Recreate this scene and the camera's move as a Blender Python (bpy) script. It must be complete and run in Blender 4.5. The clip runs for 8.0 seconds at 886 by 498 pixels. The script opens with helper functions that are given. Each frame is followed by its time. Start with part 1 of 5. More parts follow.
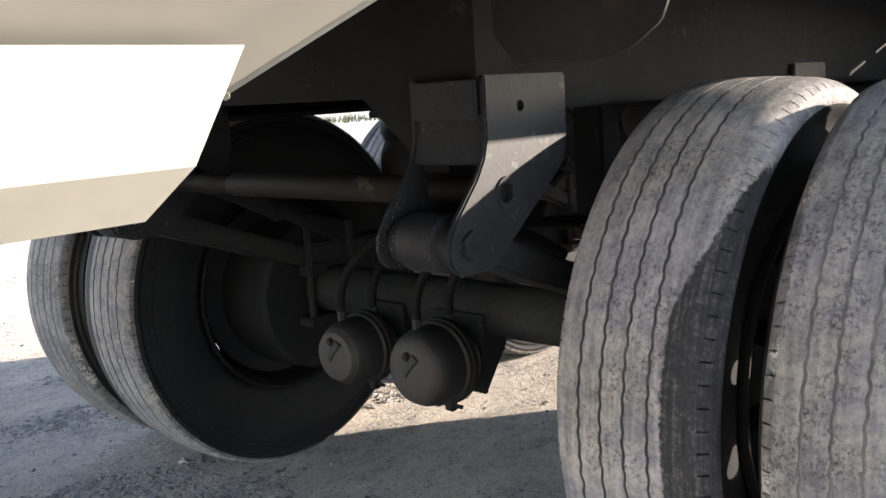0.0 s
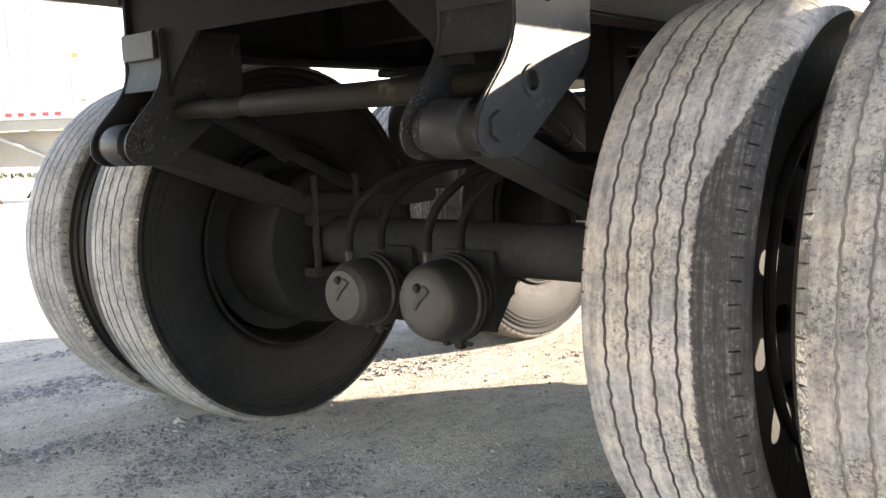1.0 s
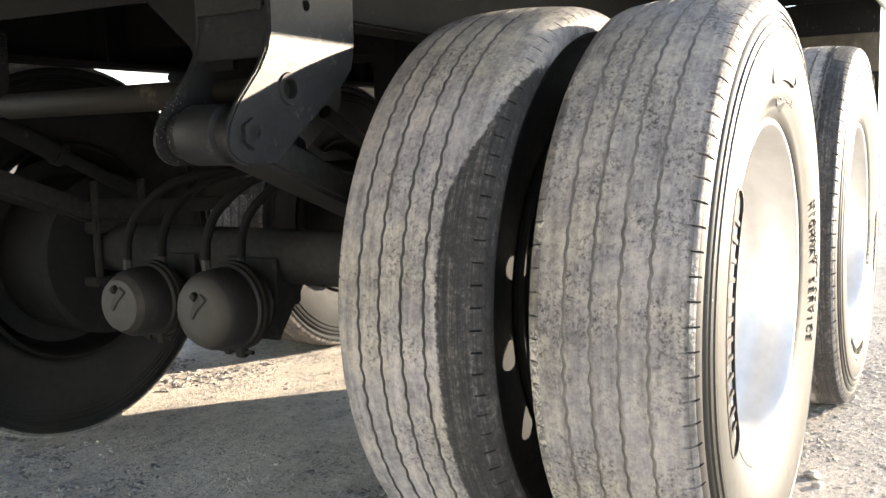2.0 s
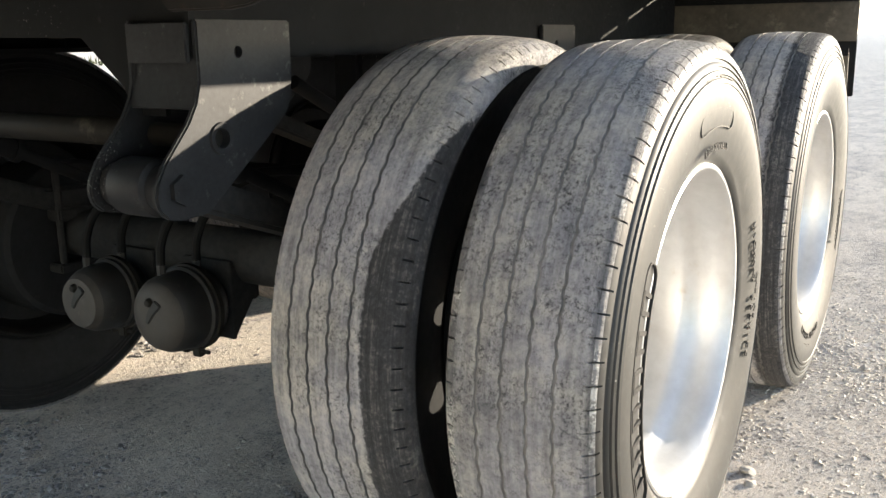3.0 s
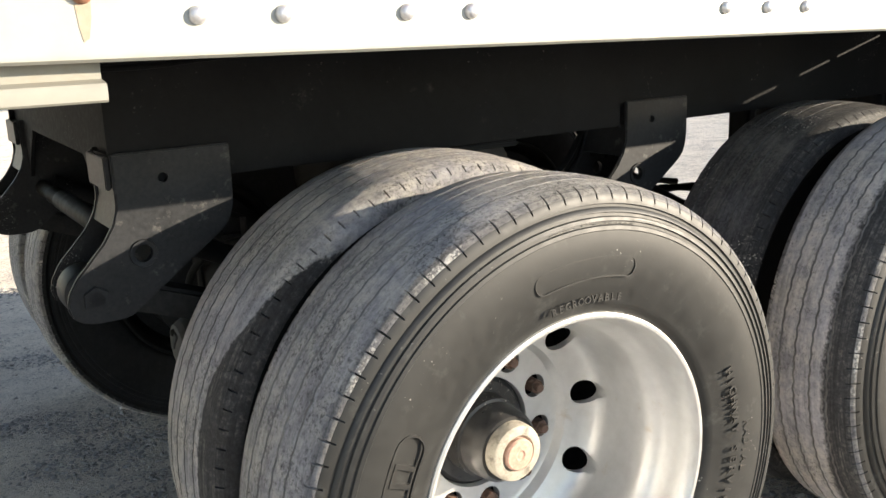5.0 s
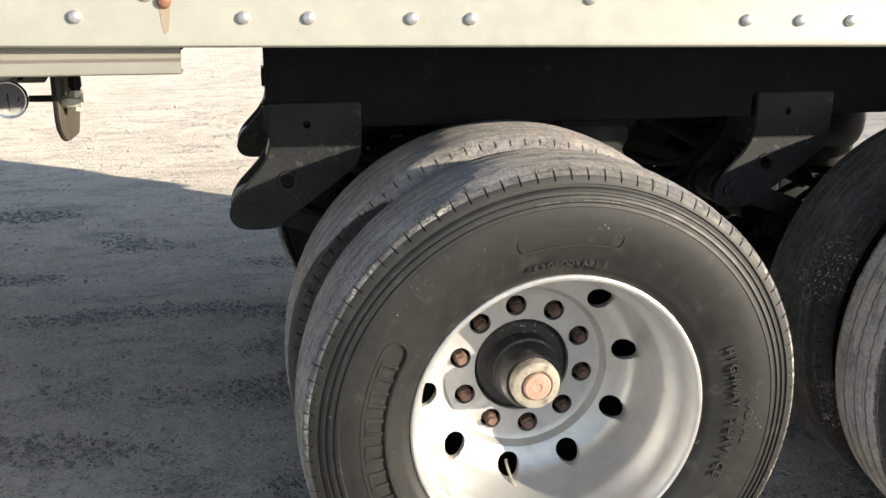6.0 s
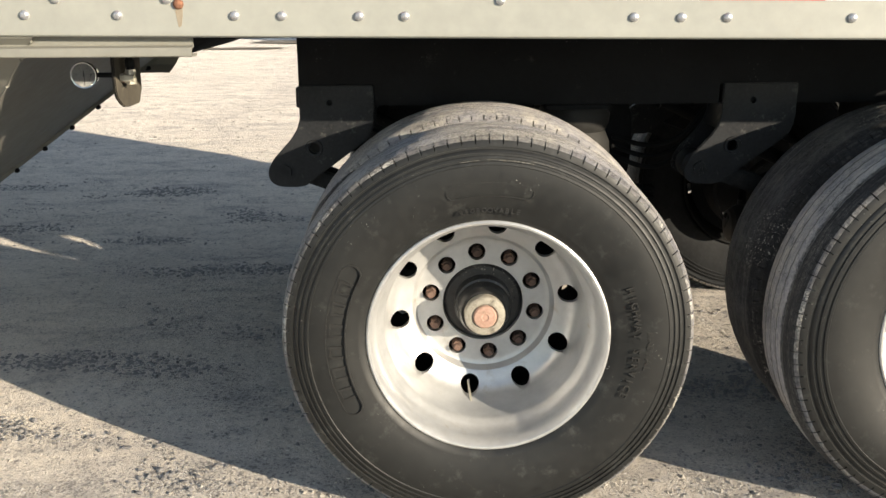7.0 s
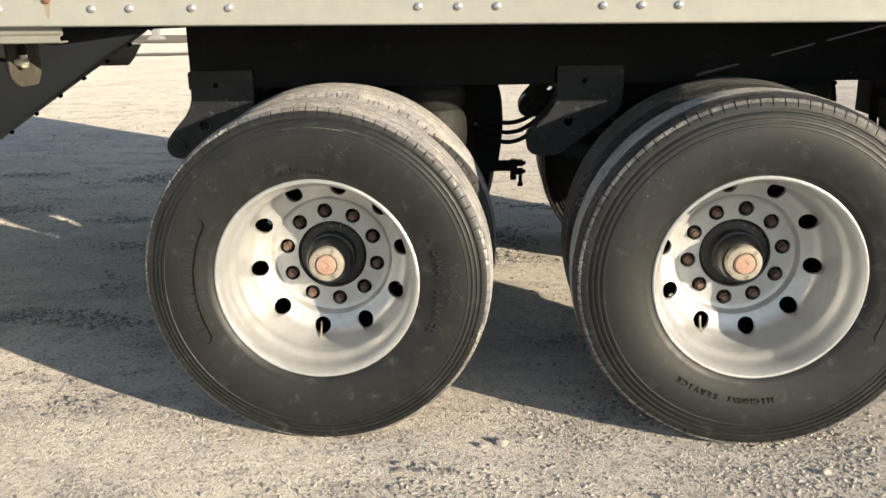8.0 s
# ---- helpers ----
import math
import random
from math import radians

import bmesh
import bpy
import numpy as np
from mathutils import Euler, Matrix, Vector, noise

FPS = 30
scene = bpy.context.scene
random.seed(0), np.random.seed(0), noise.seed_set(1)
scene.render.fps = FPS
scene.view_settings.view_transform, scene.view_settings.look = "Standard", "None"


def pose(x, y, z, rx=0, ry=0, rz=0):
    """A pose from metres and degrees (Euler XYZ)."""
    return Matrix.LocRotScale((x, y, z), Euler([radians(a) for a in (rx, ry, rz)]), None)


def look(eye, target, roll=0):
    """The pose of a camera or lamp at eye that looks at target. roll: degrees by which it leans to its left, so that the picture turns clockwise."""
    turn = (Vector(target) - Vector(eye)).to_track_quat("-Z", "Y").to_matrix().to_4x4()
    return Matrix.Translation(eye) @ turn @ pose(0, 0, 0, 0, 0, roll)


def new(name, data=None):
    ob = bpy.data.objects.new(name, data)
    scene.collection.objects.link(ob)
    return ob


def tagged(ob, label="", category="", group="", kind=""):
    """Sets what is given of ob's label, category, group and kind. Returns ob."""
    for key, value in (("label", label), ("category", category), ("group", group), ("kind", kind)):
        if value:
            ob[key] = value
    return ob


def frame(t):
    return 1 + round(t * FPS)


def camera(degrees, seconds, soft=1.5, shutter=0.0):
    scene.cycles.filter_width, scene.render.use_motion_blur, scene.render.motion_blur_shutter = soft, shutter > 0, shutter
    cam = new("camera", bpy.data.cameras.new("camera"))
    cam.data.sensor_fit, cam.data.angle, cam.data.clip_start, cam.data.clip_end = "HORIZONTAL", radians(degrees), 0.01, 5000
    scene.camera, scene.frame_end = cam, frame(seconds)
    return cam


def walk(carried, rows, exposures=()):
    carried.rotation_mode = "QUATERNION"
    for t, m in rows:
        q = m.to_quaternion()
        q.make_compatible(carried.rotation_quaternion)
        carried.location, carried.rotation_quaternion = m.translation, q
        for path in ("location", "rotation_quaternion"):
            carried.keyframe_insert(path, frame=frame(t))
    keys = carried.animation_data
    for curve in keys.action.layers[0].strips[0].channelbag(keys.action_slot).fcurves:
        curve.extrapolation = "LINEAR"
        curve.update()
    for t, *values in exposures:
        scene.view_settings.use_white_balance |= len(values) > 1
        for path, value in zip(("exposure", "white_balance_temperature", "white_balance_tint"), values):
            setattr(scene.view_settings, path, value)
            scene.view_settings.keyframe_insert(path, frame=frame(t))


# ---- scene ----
cam = camera(51.9, 8.0)
PATH = [
    (0, (-1.618, -0.375, 1.022), (-0.155, 0.947, 0.692), -3.6),
    (0.1, (-1.618, -0.352, 0.99), (-0.149, 0.965, 0.658), -3.7),
    (0.2, (-1.625, -0.337, 0.95), (-0.152, 0.978, 0.63), -3.7),
    (0.3, (-1.634, -0.328, 0.915), (-0.171, 0.999, 0.604), -3.8),
    (0.5, (-1.657, -0.311, 0.824), (-0.203, 1.037, 0.565), -3.0),
    (0.7, (-1.66, -0.299, 0.81), (-0.212, 1.054, 0.541), -3.0),
    (1, (-1.673, -0.328, 0.777), (-0.175, 0.976, 0.542), -2.3),
    (1.5, (-1.644, -0.397, 0.778), (-0.023, 0.751, 0.547), -1.7),
    (2, (-1.616, -0.439, 0.775), (0.092, 0.577, 0.544), -1.4),
    (2.2, (-1.611, -0.456, 0.775), (0.123, 0.506, 0.518), -1.3),
    (3.3, (-1.497, -0.561, 1.114), (0.132, 0.484, 0.611), -1.6),
    (3.5, (-1.443, -0.567, 1.142), (0.144, 0.561, 0.685), -2.1),
    (4, (-1.203, -0.631, 1.151), (0.264, 0.656, 0.716), -2.1),
    (4.2, (-1.144, -0.682, 1.162), (0.288, 0.646, 0.727), -2.2),
    (4.5, (-1.061, -0.844, 1.194), (0.269, 0.584, 0.757), -2.5),
    (4.7, (-1.012, -0.976, 1.219), (0.22, 0.538, 0.783), -2.7),
    (5.8, (-0.577, -1.543, 1.311), (-0.082, 0.308, 0.74), -0.1),
    (6, (-0.538, -1.656, 1.327), (-0.164, 0.226, 0.761), 0.1),
    (6.2, (-0.5, -1.788, 1.318), (-0.231, 0.119, 0.783), 0.0),
    (6.5, (-0.388, -1.983, 1.332), (-0.249, -0.067, 0.777), -0.2),
    (7, (-0.119, -2.18, 1.331), (-0.109, -0.26, 0.774), -0.4),
    (7.5, (0.218, -2.332, 1.336), (0.119, -0.412, 0.787), -0.9),
    (8, (0.504, -2.581, 1.307), (0.395, -0.662, 0.755), -1.1),
]
EXPOSURES = [(0.0, 2.18, 6150, 17), (0.5, 2.9, 6450, 17), (1.0, 3.1, 6650, 15), (1.5, 2.92, 6600, 14), (2.0, 2.6, 6600, 13), (3.3, 1.9, 6350, 11), (3.5, 1.85, 6350, 11), (4.0, 2.2, 6350, 11), (4.5, 1.98, 6400, 11), (5.8, 1.15, 6350, 12), (6.0, 1.09, 6350, 12), (6.5, 0.9, 6350, 11), (8.0, 0.78, 6550, 9)]
walk(cam, [(t, look(eye, target, roll)) for t, eye, target, roll in PATH], EXPOSURES)

# ---- light ----
SUN_TO = Vector((1.0, -0.78, 0.328)).normalized()
world = bpy.data.worlds.new("sky")
scene.world = world
world.use_nodes = True
wn = world.node_tree.nodes
sky = wn.new("ShaderNodeTexSky")
sky.sky_type = "NISHITA"
sky.sun_disc = False
sky.sun_elevation = math.asin(SUN_TO.z)
sky.sun_rotation = math.atan2(SUN_TO.x, SUN_TO.y)
sky.dust_density = 0.2
haze = wn.new("ShaderNodeHueSaturation")
haze.inputs["Saturation"].default_value = 0.74
world.node_tree.links.new(sky.outputs[0], haze.inputs["Color"])
world.node_tree.links.new(haze.outputs[0], wn["Background"].inputs[0])
wn["Background"].inputs[1].default_value = 0.114
sun_data = bpy.data.lights.new("sun", "SUN")
sun_data.energy, sun_data.angle, sun_data.color = 4.8, radians(0.5), (1.0, 0.86, 0.655)
sun = new("sun", sun_data)
sun.matrix_world = look(SUN_TO * 40, (0, 0, 0))


# ---- materials ----
def ramp(nt, stops):
    node = nt.nodes.new("ShaderNodeValToRGB")
    el = node.color_ramp.elements
    while len(el) < len(stops):
        el.new(0.5)
    for e, (pos, col) in zip(el, stops):
        e.position, e.color = pos, (*col, 1.0)
    return node


def noise_node(nt, scale, detail=6.0, rough=0.6, stretch=(1, 1, 1)):
    tc = nt.nodes.new("ShaderNodeTexCoord")
    mp = nt.nodes.new("ShaderNodeMapping")
    mp.inputs["Scale"].default_value = stretch
    nz = nt.nodes.new("ShaderNodeTexNoise")
    nz.inputs["Scale"].default_value = scale
    nz.inputs["Detail"].default_value = detail
    nz.inputs["Roughness"].default_value = rough
    nt.links.new(tc.outputs["Object"], mp.inputs[0])
    nt.links.new(mp.outputs[0], nz.inputs["Vector"])
    return nz


def mix(nt, fac, a, b, mode="MIX"):
    m = nt.nodes.new("ShaderNodeMix")
    m.data_type, m.blend_type = "RGBA", mode
    for key, v in ((0, fac), (6, a), (7, b)):
        if isinstance(v, (int, float)):
            m.inputs[key].default_value = v
        elif isinstance(v, tuple):
            m.inputs[key].default_value = (*v, 1.0)
        else:
            nt.links.new(v, m.inputs[key])
    return m.outputs[2]


def material(name, low, high, dirt=None, dirt_amount=0.5, rough=(0.5, 0.7), metal=0.0, big=3.0, fine=60.0, bump=0.2, bump_dist=0.002,
             stretch=(1, 1, 1), spec=0.5, fine_mix=0.5, vary=0.0):
    """Two scales of variation between the colours low and high, patches of dirt, and a fine relief."""
    m = bpy.data.materials.new(name)
    m.use_nodes = True
    nt = m.node_tree
    b = nt.nodes["Principled BSDF"]
    n1 = noise_node(nt, big, 5, 0.6, stretch)
    n2 = noise_node(nt, fine, 5, 0.65, stretch)
    blend = mix(nt, fine_mix, n1.outputs[0], n2.outputs[0])
    r = ramp(nt, [(0.36, low), (0.64, high)])
    nt.links.new(blend, r.inputs[0])
    col = r.outputs[0]
    if dirt:
        n3 = noise_node(nt, big * 2.3, 8, 0.7)
        n4 = noise_node(nt, fine * 0.35, 6, 0.7)
        both = mix(nt, 0.45, n3.outputs[0], n4.outputs[0])
        mask = ramp(nt, [(0.62 - 0.25 * dirt_amount, (0, 0, 0)), (0.74 - 0.2 * dirt_amount, (1, 1, 1))])
        nt.links.new(both, mask.inputs[0])
        col = mix(nt, mask.outputs[0], col, dirt)
    if vary:
        info = nt.nodes.new("ShaderNodeObjectInfo")
        rr = ramp(nt, [(0.0, (1 - vary,) * 3), (1.0, (1 + vary,) * 3)])
        nt.links.new(info.outputs["Random"], rr.inputs[0])
        col = mix(nt, 1.0, col, rr.outputs[0], "MULTIPLY")
    nt.links.new(col, b.inputs["Base Color"])
    rm = ramp(nt, [(0.3, (rough[0],) * 3), (0.7, (rough[1],) * 3)])
    nt.links.new(n2.outputs[0], rm.inputs[0])
    nt.links.new(rm.outputs[0], b.inputs["Roughness"])
    b.inputs["Metallic"].default_value = metal
    b.inputs["Specular IOR Level"].default_value = spec
    if bump:
        bp = nt.nodes.new("ShaderNodeBump")
        bp.inputs["Strength"].default_value = bump
        bp.inputs["Distance"].default_value = bump_dist
        nt.links.new(n2.outputs[0], bp.inputs["Height"])
        nt.links.new(bp.outputs[0], b.inputs["Normal"])
    return m




def worn_rubber(name, light, patch, pit_low, side=0, edge=0.0, soft=0.012, wander=0.03, turn=0.0, rough=0.62):
    """Dusty scrubbed rubber, part beige and part blue-grey, with black pits gathered in patches.
    light: darkest and palest dust. side: +1 or -1 darkens the rubber beyond edge, across the tread; turn draws that
    edge out towards the tyre's top."""
    m = bpy.data.materials.new(name)
    m.use_nodes = True
    nt = m.node_tree
    b = nt.nodes["Principled BSDF"]

    def sums(op, a, v, c=0.0):
        n = nt.nodes.new("ShaderNodeMath")
        n.operation = op
        for k, q in enumerate((a, v, c)):
            if isinstance(q, (int, float)):
                n.inputs[k].default_value = q
            else:
                nt.links.new(q, n.inputs[k])
        return n.outputs[0]

    a1, a2 = noise_node(nt, 12, 6, 0.7), noise_node(nt, 48, 8, 0.8)
    streak = noise_node(nt, 16, 5, 0.65, (0.5, 6, 0.5))
    tone = mix(nt, 0.35, mix(nt, 0.5, a1.outputs[0], a2.outputs[0]), streak.outputs[0])
    warm = ramp(nt, [(0.40, tuple(light[0] * k for k in (1.0, 0.93, 0.84))), (0.58, tuple(light[1] * k for k in (1.0, 0.94, 0.86)))])
    cool = ramp(nt, [(0.40, tuple(light[0] * k for k in (0.93, 0.905, 0.945))), (0.58, tuple(light[1] * k for k in (0.91, 0.885, 0.935)))])
    nt.links.new(tone, warm.inputs[0])
    nt.links.new(tone, cool.inputs[0])
    hue = ramp(nt, [(0.44, (0, 0, 0)), (0.58, (1, 1, 1))])
    nt.links.new(mix(nt, 0.35, noise_node(nt, 6, 5, 0.6).outputs[0], a2.outputs[0]), hue.inputs[0])
    col = mix(nt, hue.outputs[0], cool.outputs[0], warm.outputs[0])
    p1, p2 = noise_node(nt, 150, 8, 0.85), noise_node(nt, 7, 7, 0.75)
    pits = ramp(nt, [(pit_low - 0.06, (1, 1, 1)), (pit_low + 0.05, (0, 0, 0))])
    nt.links.new(p1.outputs[0], pits.inputs[0])
    where = ramp(nt, [(patch, (0.26, 0.26, 0.26)), (patch + 0.12, (0.97, 0.97, 0.97))])
    nt.links.new(p2.outputs[0], where.inputs[0])
    mask = mix(nt, 1.0, pits.outputs[0], where.outputs[0], "MULTIPLY")
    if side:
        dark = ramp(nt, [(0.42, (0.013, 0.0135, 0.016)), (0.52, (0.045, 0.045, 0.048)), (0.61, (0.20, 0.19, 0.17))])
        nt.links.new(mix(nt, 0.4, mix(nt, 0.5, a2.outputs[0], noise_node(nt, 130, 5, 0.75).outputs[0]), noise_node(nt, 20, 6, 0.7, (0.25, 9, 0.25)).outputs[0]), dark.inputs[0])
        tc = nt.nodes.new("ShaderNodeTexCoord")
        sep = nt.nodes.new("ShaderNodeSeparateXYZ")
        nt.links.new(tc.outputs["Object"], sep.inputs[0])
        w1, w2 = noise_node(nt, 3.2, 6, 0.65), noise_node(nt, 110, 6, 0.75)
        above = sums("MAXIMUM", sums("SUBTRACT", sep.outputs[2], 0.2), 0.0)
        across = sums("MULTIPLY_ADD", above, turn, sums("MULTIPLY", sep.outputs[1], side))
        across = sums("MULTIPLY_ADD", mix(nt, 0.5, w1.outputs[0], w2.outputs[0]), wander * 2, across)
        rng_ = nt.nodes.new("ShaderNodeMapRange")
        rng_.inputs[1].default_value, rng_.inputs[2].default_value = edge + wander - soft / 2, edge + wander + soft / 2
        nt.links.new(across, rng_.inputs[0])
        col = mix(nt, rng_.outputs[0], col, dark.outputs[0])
    nt.links.new(mix(nt, mask, col, (0.026, 0.0255, 0.025)), b.inputs["Base Color"])
    b.inputs["Roughness"].default_value = rough
    b.inputs["Diffuse Roughness"].default_value = 1.0
    b.inputs["Specular IOR Level"].default_value = 0.5
    bp = nt.nodes.new("ShaderNodeBump")
    bp.inputs["Strength"].default_value, bp.inputs["Distance"].default_value = 0.9, 0.006
    nt.links.new(mix(nt, 0.5, p1.outputs[0], a2.outputs[0]), bp.inputs["Height"])
    nt.links.new(bp.outputs[0], b.inputs["Normal"])
    return m


# tread_rubber's dark outer edge paints the shade strip beside the shoulder.
M_TREAD = worn_rubber("tread_rubber", (0.215, 0.48), 0.44, 0.47, -1, 0.110, wander=0.010)
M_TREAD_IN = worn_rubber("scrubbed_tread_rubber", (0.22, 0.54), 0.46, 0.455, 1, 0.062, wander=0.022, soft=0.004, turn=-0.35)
M_TREAD_REAR = worn_rubber("patchy_tread_rubber", (0.28, 0.60), 0.46, 0.45, -1, 0.050, wander=0.045)
M_TREAD_DARK = worn_rubber("black_tread_rubber", (0.035, 0.19), 0.44, 0.47, 1, 0.085, wander=0.03)
M_SHOULDER = worn_rubber("shoulder_rubber", (0.09, 0.30), 0.45, 0.44, rough=0.6)
M_GROOVE_PALE = material("dust_filled_groove", (0.12, 0.117, 0.115), (0.28, 0.27, 0.255), None, 0, (0.8, 0.95), big=9, fine=90, bump=0.3)
M_SLIT = material("black_slit", (0.012, 0.012, 0.012), (0.03, 0.03, 0.029), None, 0, (0.8, 0.95), big=9, fine=90, bump=0.2)
# Sidewall towards the dual gap, blackened to paint in the gap's shade.
M_WALL_GAP = material("gap_shade_sidewall", (0.004, 0.0044, 0.005), (0.011, 0.0118, 0.013), None, 0, (0.6, 0.8), big=6, fine=50, bump=0.15, spec=0.15)
M_GROOVE = material("groove_rubber", (0.075, 0.074, 0.074), (0.20, 0.195, 0.19), None, 0, (0.8, 0.95), big=9, fine=90, bump=0.3)
M_WALL = material("sidewall_rubber", (0.004, 0.0043, 0.0041), (0.013, 0.0136, 0.0128), (0.052, 0.053, 0.049), 0.3, (0.50, 0.62), spec=0.6, big=9, fine=45, bump=0.25, bump_dist=0.001)
def flecked(m, colour, scale, level):
    """Small pale scuffs over a finished material."""
    nt = m.node_tree
    b = nt.nodes["Principled BSDF"]
    old = b.inputs["Base Color"].links[0].from_socket
    f1, f2 = noise_node(nt, scale, 3, 0.6), noise_node(nt, 5, 4, 0.6)
    mask = ramp(nt, [(level, (0, 0, 0)), (level + 0.03, (1, 1, 1))])
    nt.links.new(f1.outputs[0], mask.inputs[0])
    where = ramp(nt, [(0.55, (0, 0, 0)), (0.61, (1, 1, 1))])
    nt.links.new(f2.outputs[0], where.inputs[0])
    nt.links.new(mix(nt, mix(nt, 1.0, mask.outputs[0], where.outputs[0], "MULTIPLY"), old, colour), b.inputs["Base Color"])


M_WALL.node_tree.nodes["Principled BSDF"].inputs["Diffuse Roughness"].default_value = 1.0
wall_bsdf = M_WALL.node_tree.nodes["Principled BSDF"]  # a film of fine dust
wall_bsdf.inputs["Sheen Weight"].default_value, wall_bsdf.inputs["Sheen Roughness"].default_value = 0.08, 0.35
wall_bsdf.inputs["Sheen Tint"].default_value = (0.97, 1.0, 0.95, 1.0)
flecked(M_SHOULDER, (0.55, 0.52, 0.47), 60, 0.55)
flecked(M_SHOULDER, (0.62, 0.60, 0.55), 190, 0.53)
flecked(M_TREAD_DARK, (0.55, 0.52, 0.46), 150, 0.6)
flecked(M_WALL, (0.36, 0.345, 0.32), 120, 0.675)
M_SCUFF = material("pale_scuffed_rubber", (0.10, 0.095, 0.085), (0.30, 0.29, 0.265), (0.014, 0.014, 0.0137), 0.78, (0.6, 0.8), big=70, fine=260, bump=0.4)
M_LETTER = material("moulded_rubber", (0.010, 0.010, 0.010), (0.030, 0.029, 0.027), None, 0, (0.4, 0.6), big=12, fine=80, bump=0.1)
M_RIM = material("silver_wheel_paint", (0.52, 0.52, 0.515), (0.64, 0.64, 0.635), (0.45, 0.40, 0.33), 0.12, (0.30, 0.46), metal=0.55, big=5, fine=35, bump=0.08, bump_dist=0.001)
M_RIM_DARK = material("near_black_wheel", (0.0085, 0.0087, 0.009), (0.020, 0.0198, 0.019), (0.04, 0.036, 0.03), 0.1, (0.6, 0.8), metal=0.0, big=7, fine=40, bump=0.2, spec=0.1)
M_HUB = material("black_hub_paint", (0.012, 0.012, 0.013), (0.03, 0.03, 0.03), (0.28, 0.25, 0.20), 0.12, (0.25, 0.45), big=14, fine=60, bump=0.2)
M_CAP = material("dusty_hub_cap", (0.25, 0.23, 0.19), (0.42, 0.385, 0.32), (0.10, 0.088, 0.07), 0.5, (0.5, 0.8), big=18, fine=90, bump=0.3)
M_PLUG = material("red_rubber_plug", (0.34, 0.20, 0.15), (0.50, 0.33, 0.26), (0.22, 0.14, 0.10), 0.25, (0.6, 0.8), big=30, fine=120, bump=0.2)
M_NUT = material("rusty_nut", (0.06, 0.037, 0.027), (0.20, 0.125, 0.095), (0.30, 0.22, 0.18), 0.25, (0.6, 0.85), metal=0.2, vary=0.45, big=30, fine=120, bump=0.4)
M_RAIL = material("cream_painted_rail", (0.30, 0.30, 0.27), (0.355, 0.355, 0.32), (0.29, 0.26, 0.20), 0.10, (0.32, 0.5), big=2.5, fine=26, bump=0.04, bump_dist=0.001)
M_SHEET = material("cream_hopper_sheet", (0.225, 0.219, 0.190), (0.275, 0.268, 0.234), (0.23, 0.21, 0.17), 0.14, (0.4, 0.6), big=2.2, fine=22, bump=0.06, bump_dist=0.001)
M_RIVET = material("zinc_rivet", (0.45, 0.45, 0.47), (0.66, 0.66, 0.68), (0.36, 0.31, 0.25), 0.15, (0.3, 0.5), metal=0.7, big=30, fine=120, bump=0.1)
M_RUST = material("rust", (0.12, 0.05, 0.03), (0.30, 0.14, 0.08), None, 0, (0.7, 0.9), big=40, fine=160, bump=0.3)
M_STAIN = material("rust_stain", (0.27, 0.215, 0.15), (0.33, 0.285, 0.22), (0.25, 0.15, 0.085), 0.3, (0.4, 0.6), big=25, fine=90, bump=0.05)
M_TAPE_R = material("red_tape", (0.55, 0.03, 0.03), (0.66, 0.05, 0.05), None, 0, (0.25, 0.4), big=20, fine=200, bump=0.05)
M_TAPE_W = material("white_tape", (0.72, 0.73, 0.75), (0.82, 0.82, 0.84), None, 0, (0.25, 0.4), big=20, fine=200, bump=0.05)
M_BLACK = material("black_frame_paint", (0.0082, 0.0088, 0.0098), (0.0172, 0.018, 0.0196), (0.06, 0.058, 0.055), 0.08, (0.62, 0.85), big=4, fine=70, bump=0.2, spec=0.12)
M_HANGER = material("dusty_black_steel", (0.0112, 0.0122, 0.0142), (0.0285, 0.0303, 0.034), (0.12, 0.118, 0.112), 0.2, (0.44, 0.56), big=9, fine=110, bump=0.15, bump_dist=0.001, spec=0.27)
M_AXLE = material("grimy_axle_steel", (0.019, 0.0196, 0.0205), (0.043, 0.0433, 0.0435), (0.045, 0.042, 0.037), 0.08, (0.75, 0.9), big=6, fine=60, bump=0.25, spec=0.12)
M_TUBE = material("worn_brown_tube", (0.013, 0.0122, 0.0108), (0.027, 0.0246, 0.021), (0.12, 0.106, 0.083), 0.12, (0.55, 0.75), big=4, fine=40, bump=0.2, spec=0.15)
M_CHAMBER = material("brake_chamber_paint", (0.0125, 0.0123, 0.0122), (0.030, 0.0284, 0.0265), (0.075, 0.064, 0.05), 0.17, (0.5, 0.7), big=8, fine=60, bump=0.2)
M_CHAMBER_CAP = material("dusty_brown_cap", (0.036, 0.0315, 0.0275), (0.066, 0.058, 0.050), (0.10, 0.087, 0.07), 0.17, (0.55, 0.75), big=10, fine=60, bump=0.15)
# White sheet of the far trailer, darkened so the colour carries its shade.
M_FARSHADE = material("shade_toned_white_sheet", (0.36, 0.375, 0.40), (0.43, 0.445, 0.47), None, 0, (0.3, 0.45), big=0.8, fine=6, bump=0.03, stretch=(4, 4, 0.6))
M_WALL_IN = material("black_inner_sidewall", (0.013, 0.0136, 0.0148), (0.027, 0.0282, 0.030), (0.06, 0.057, 0.052), 0.1, (0.6, 0.8), big=6, fine=50, bump=0.15, spec=0.12)
M_HOSE = material("rubber_hose", (0.005, 0.0054, 0.0058), (0.011, 0.0116, 0.012), None, 0, (0.6, 0.8), big=9, fine=70, bump=0.15, spec=0.15)
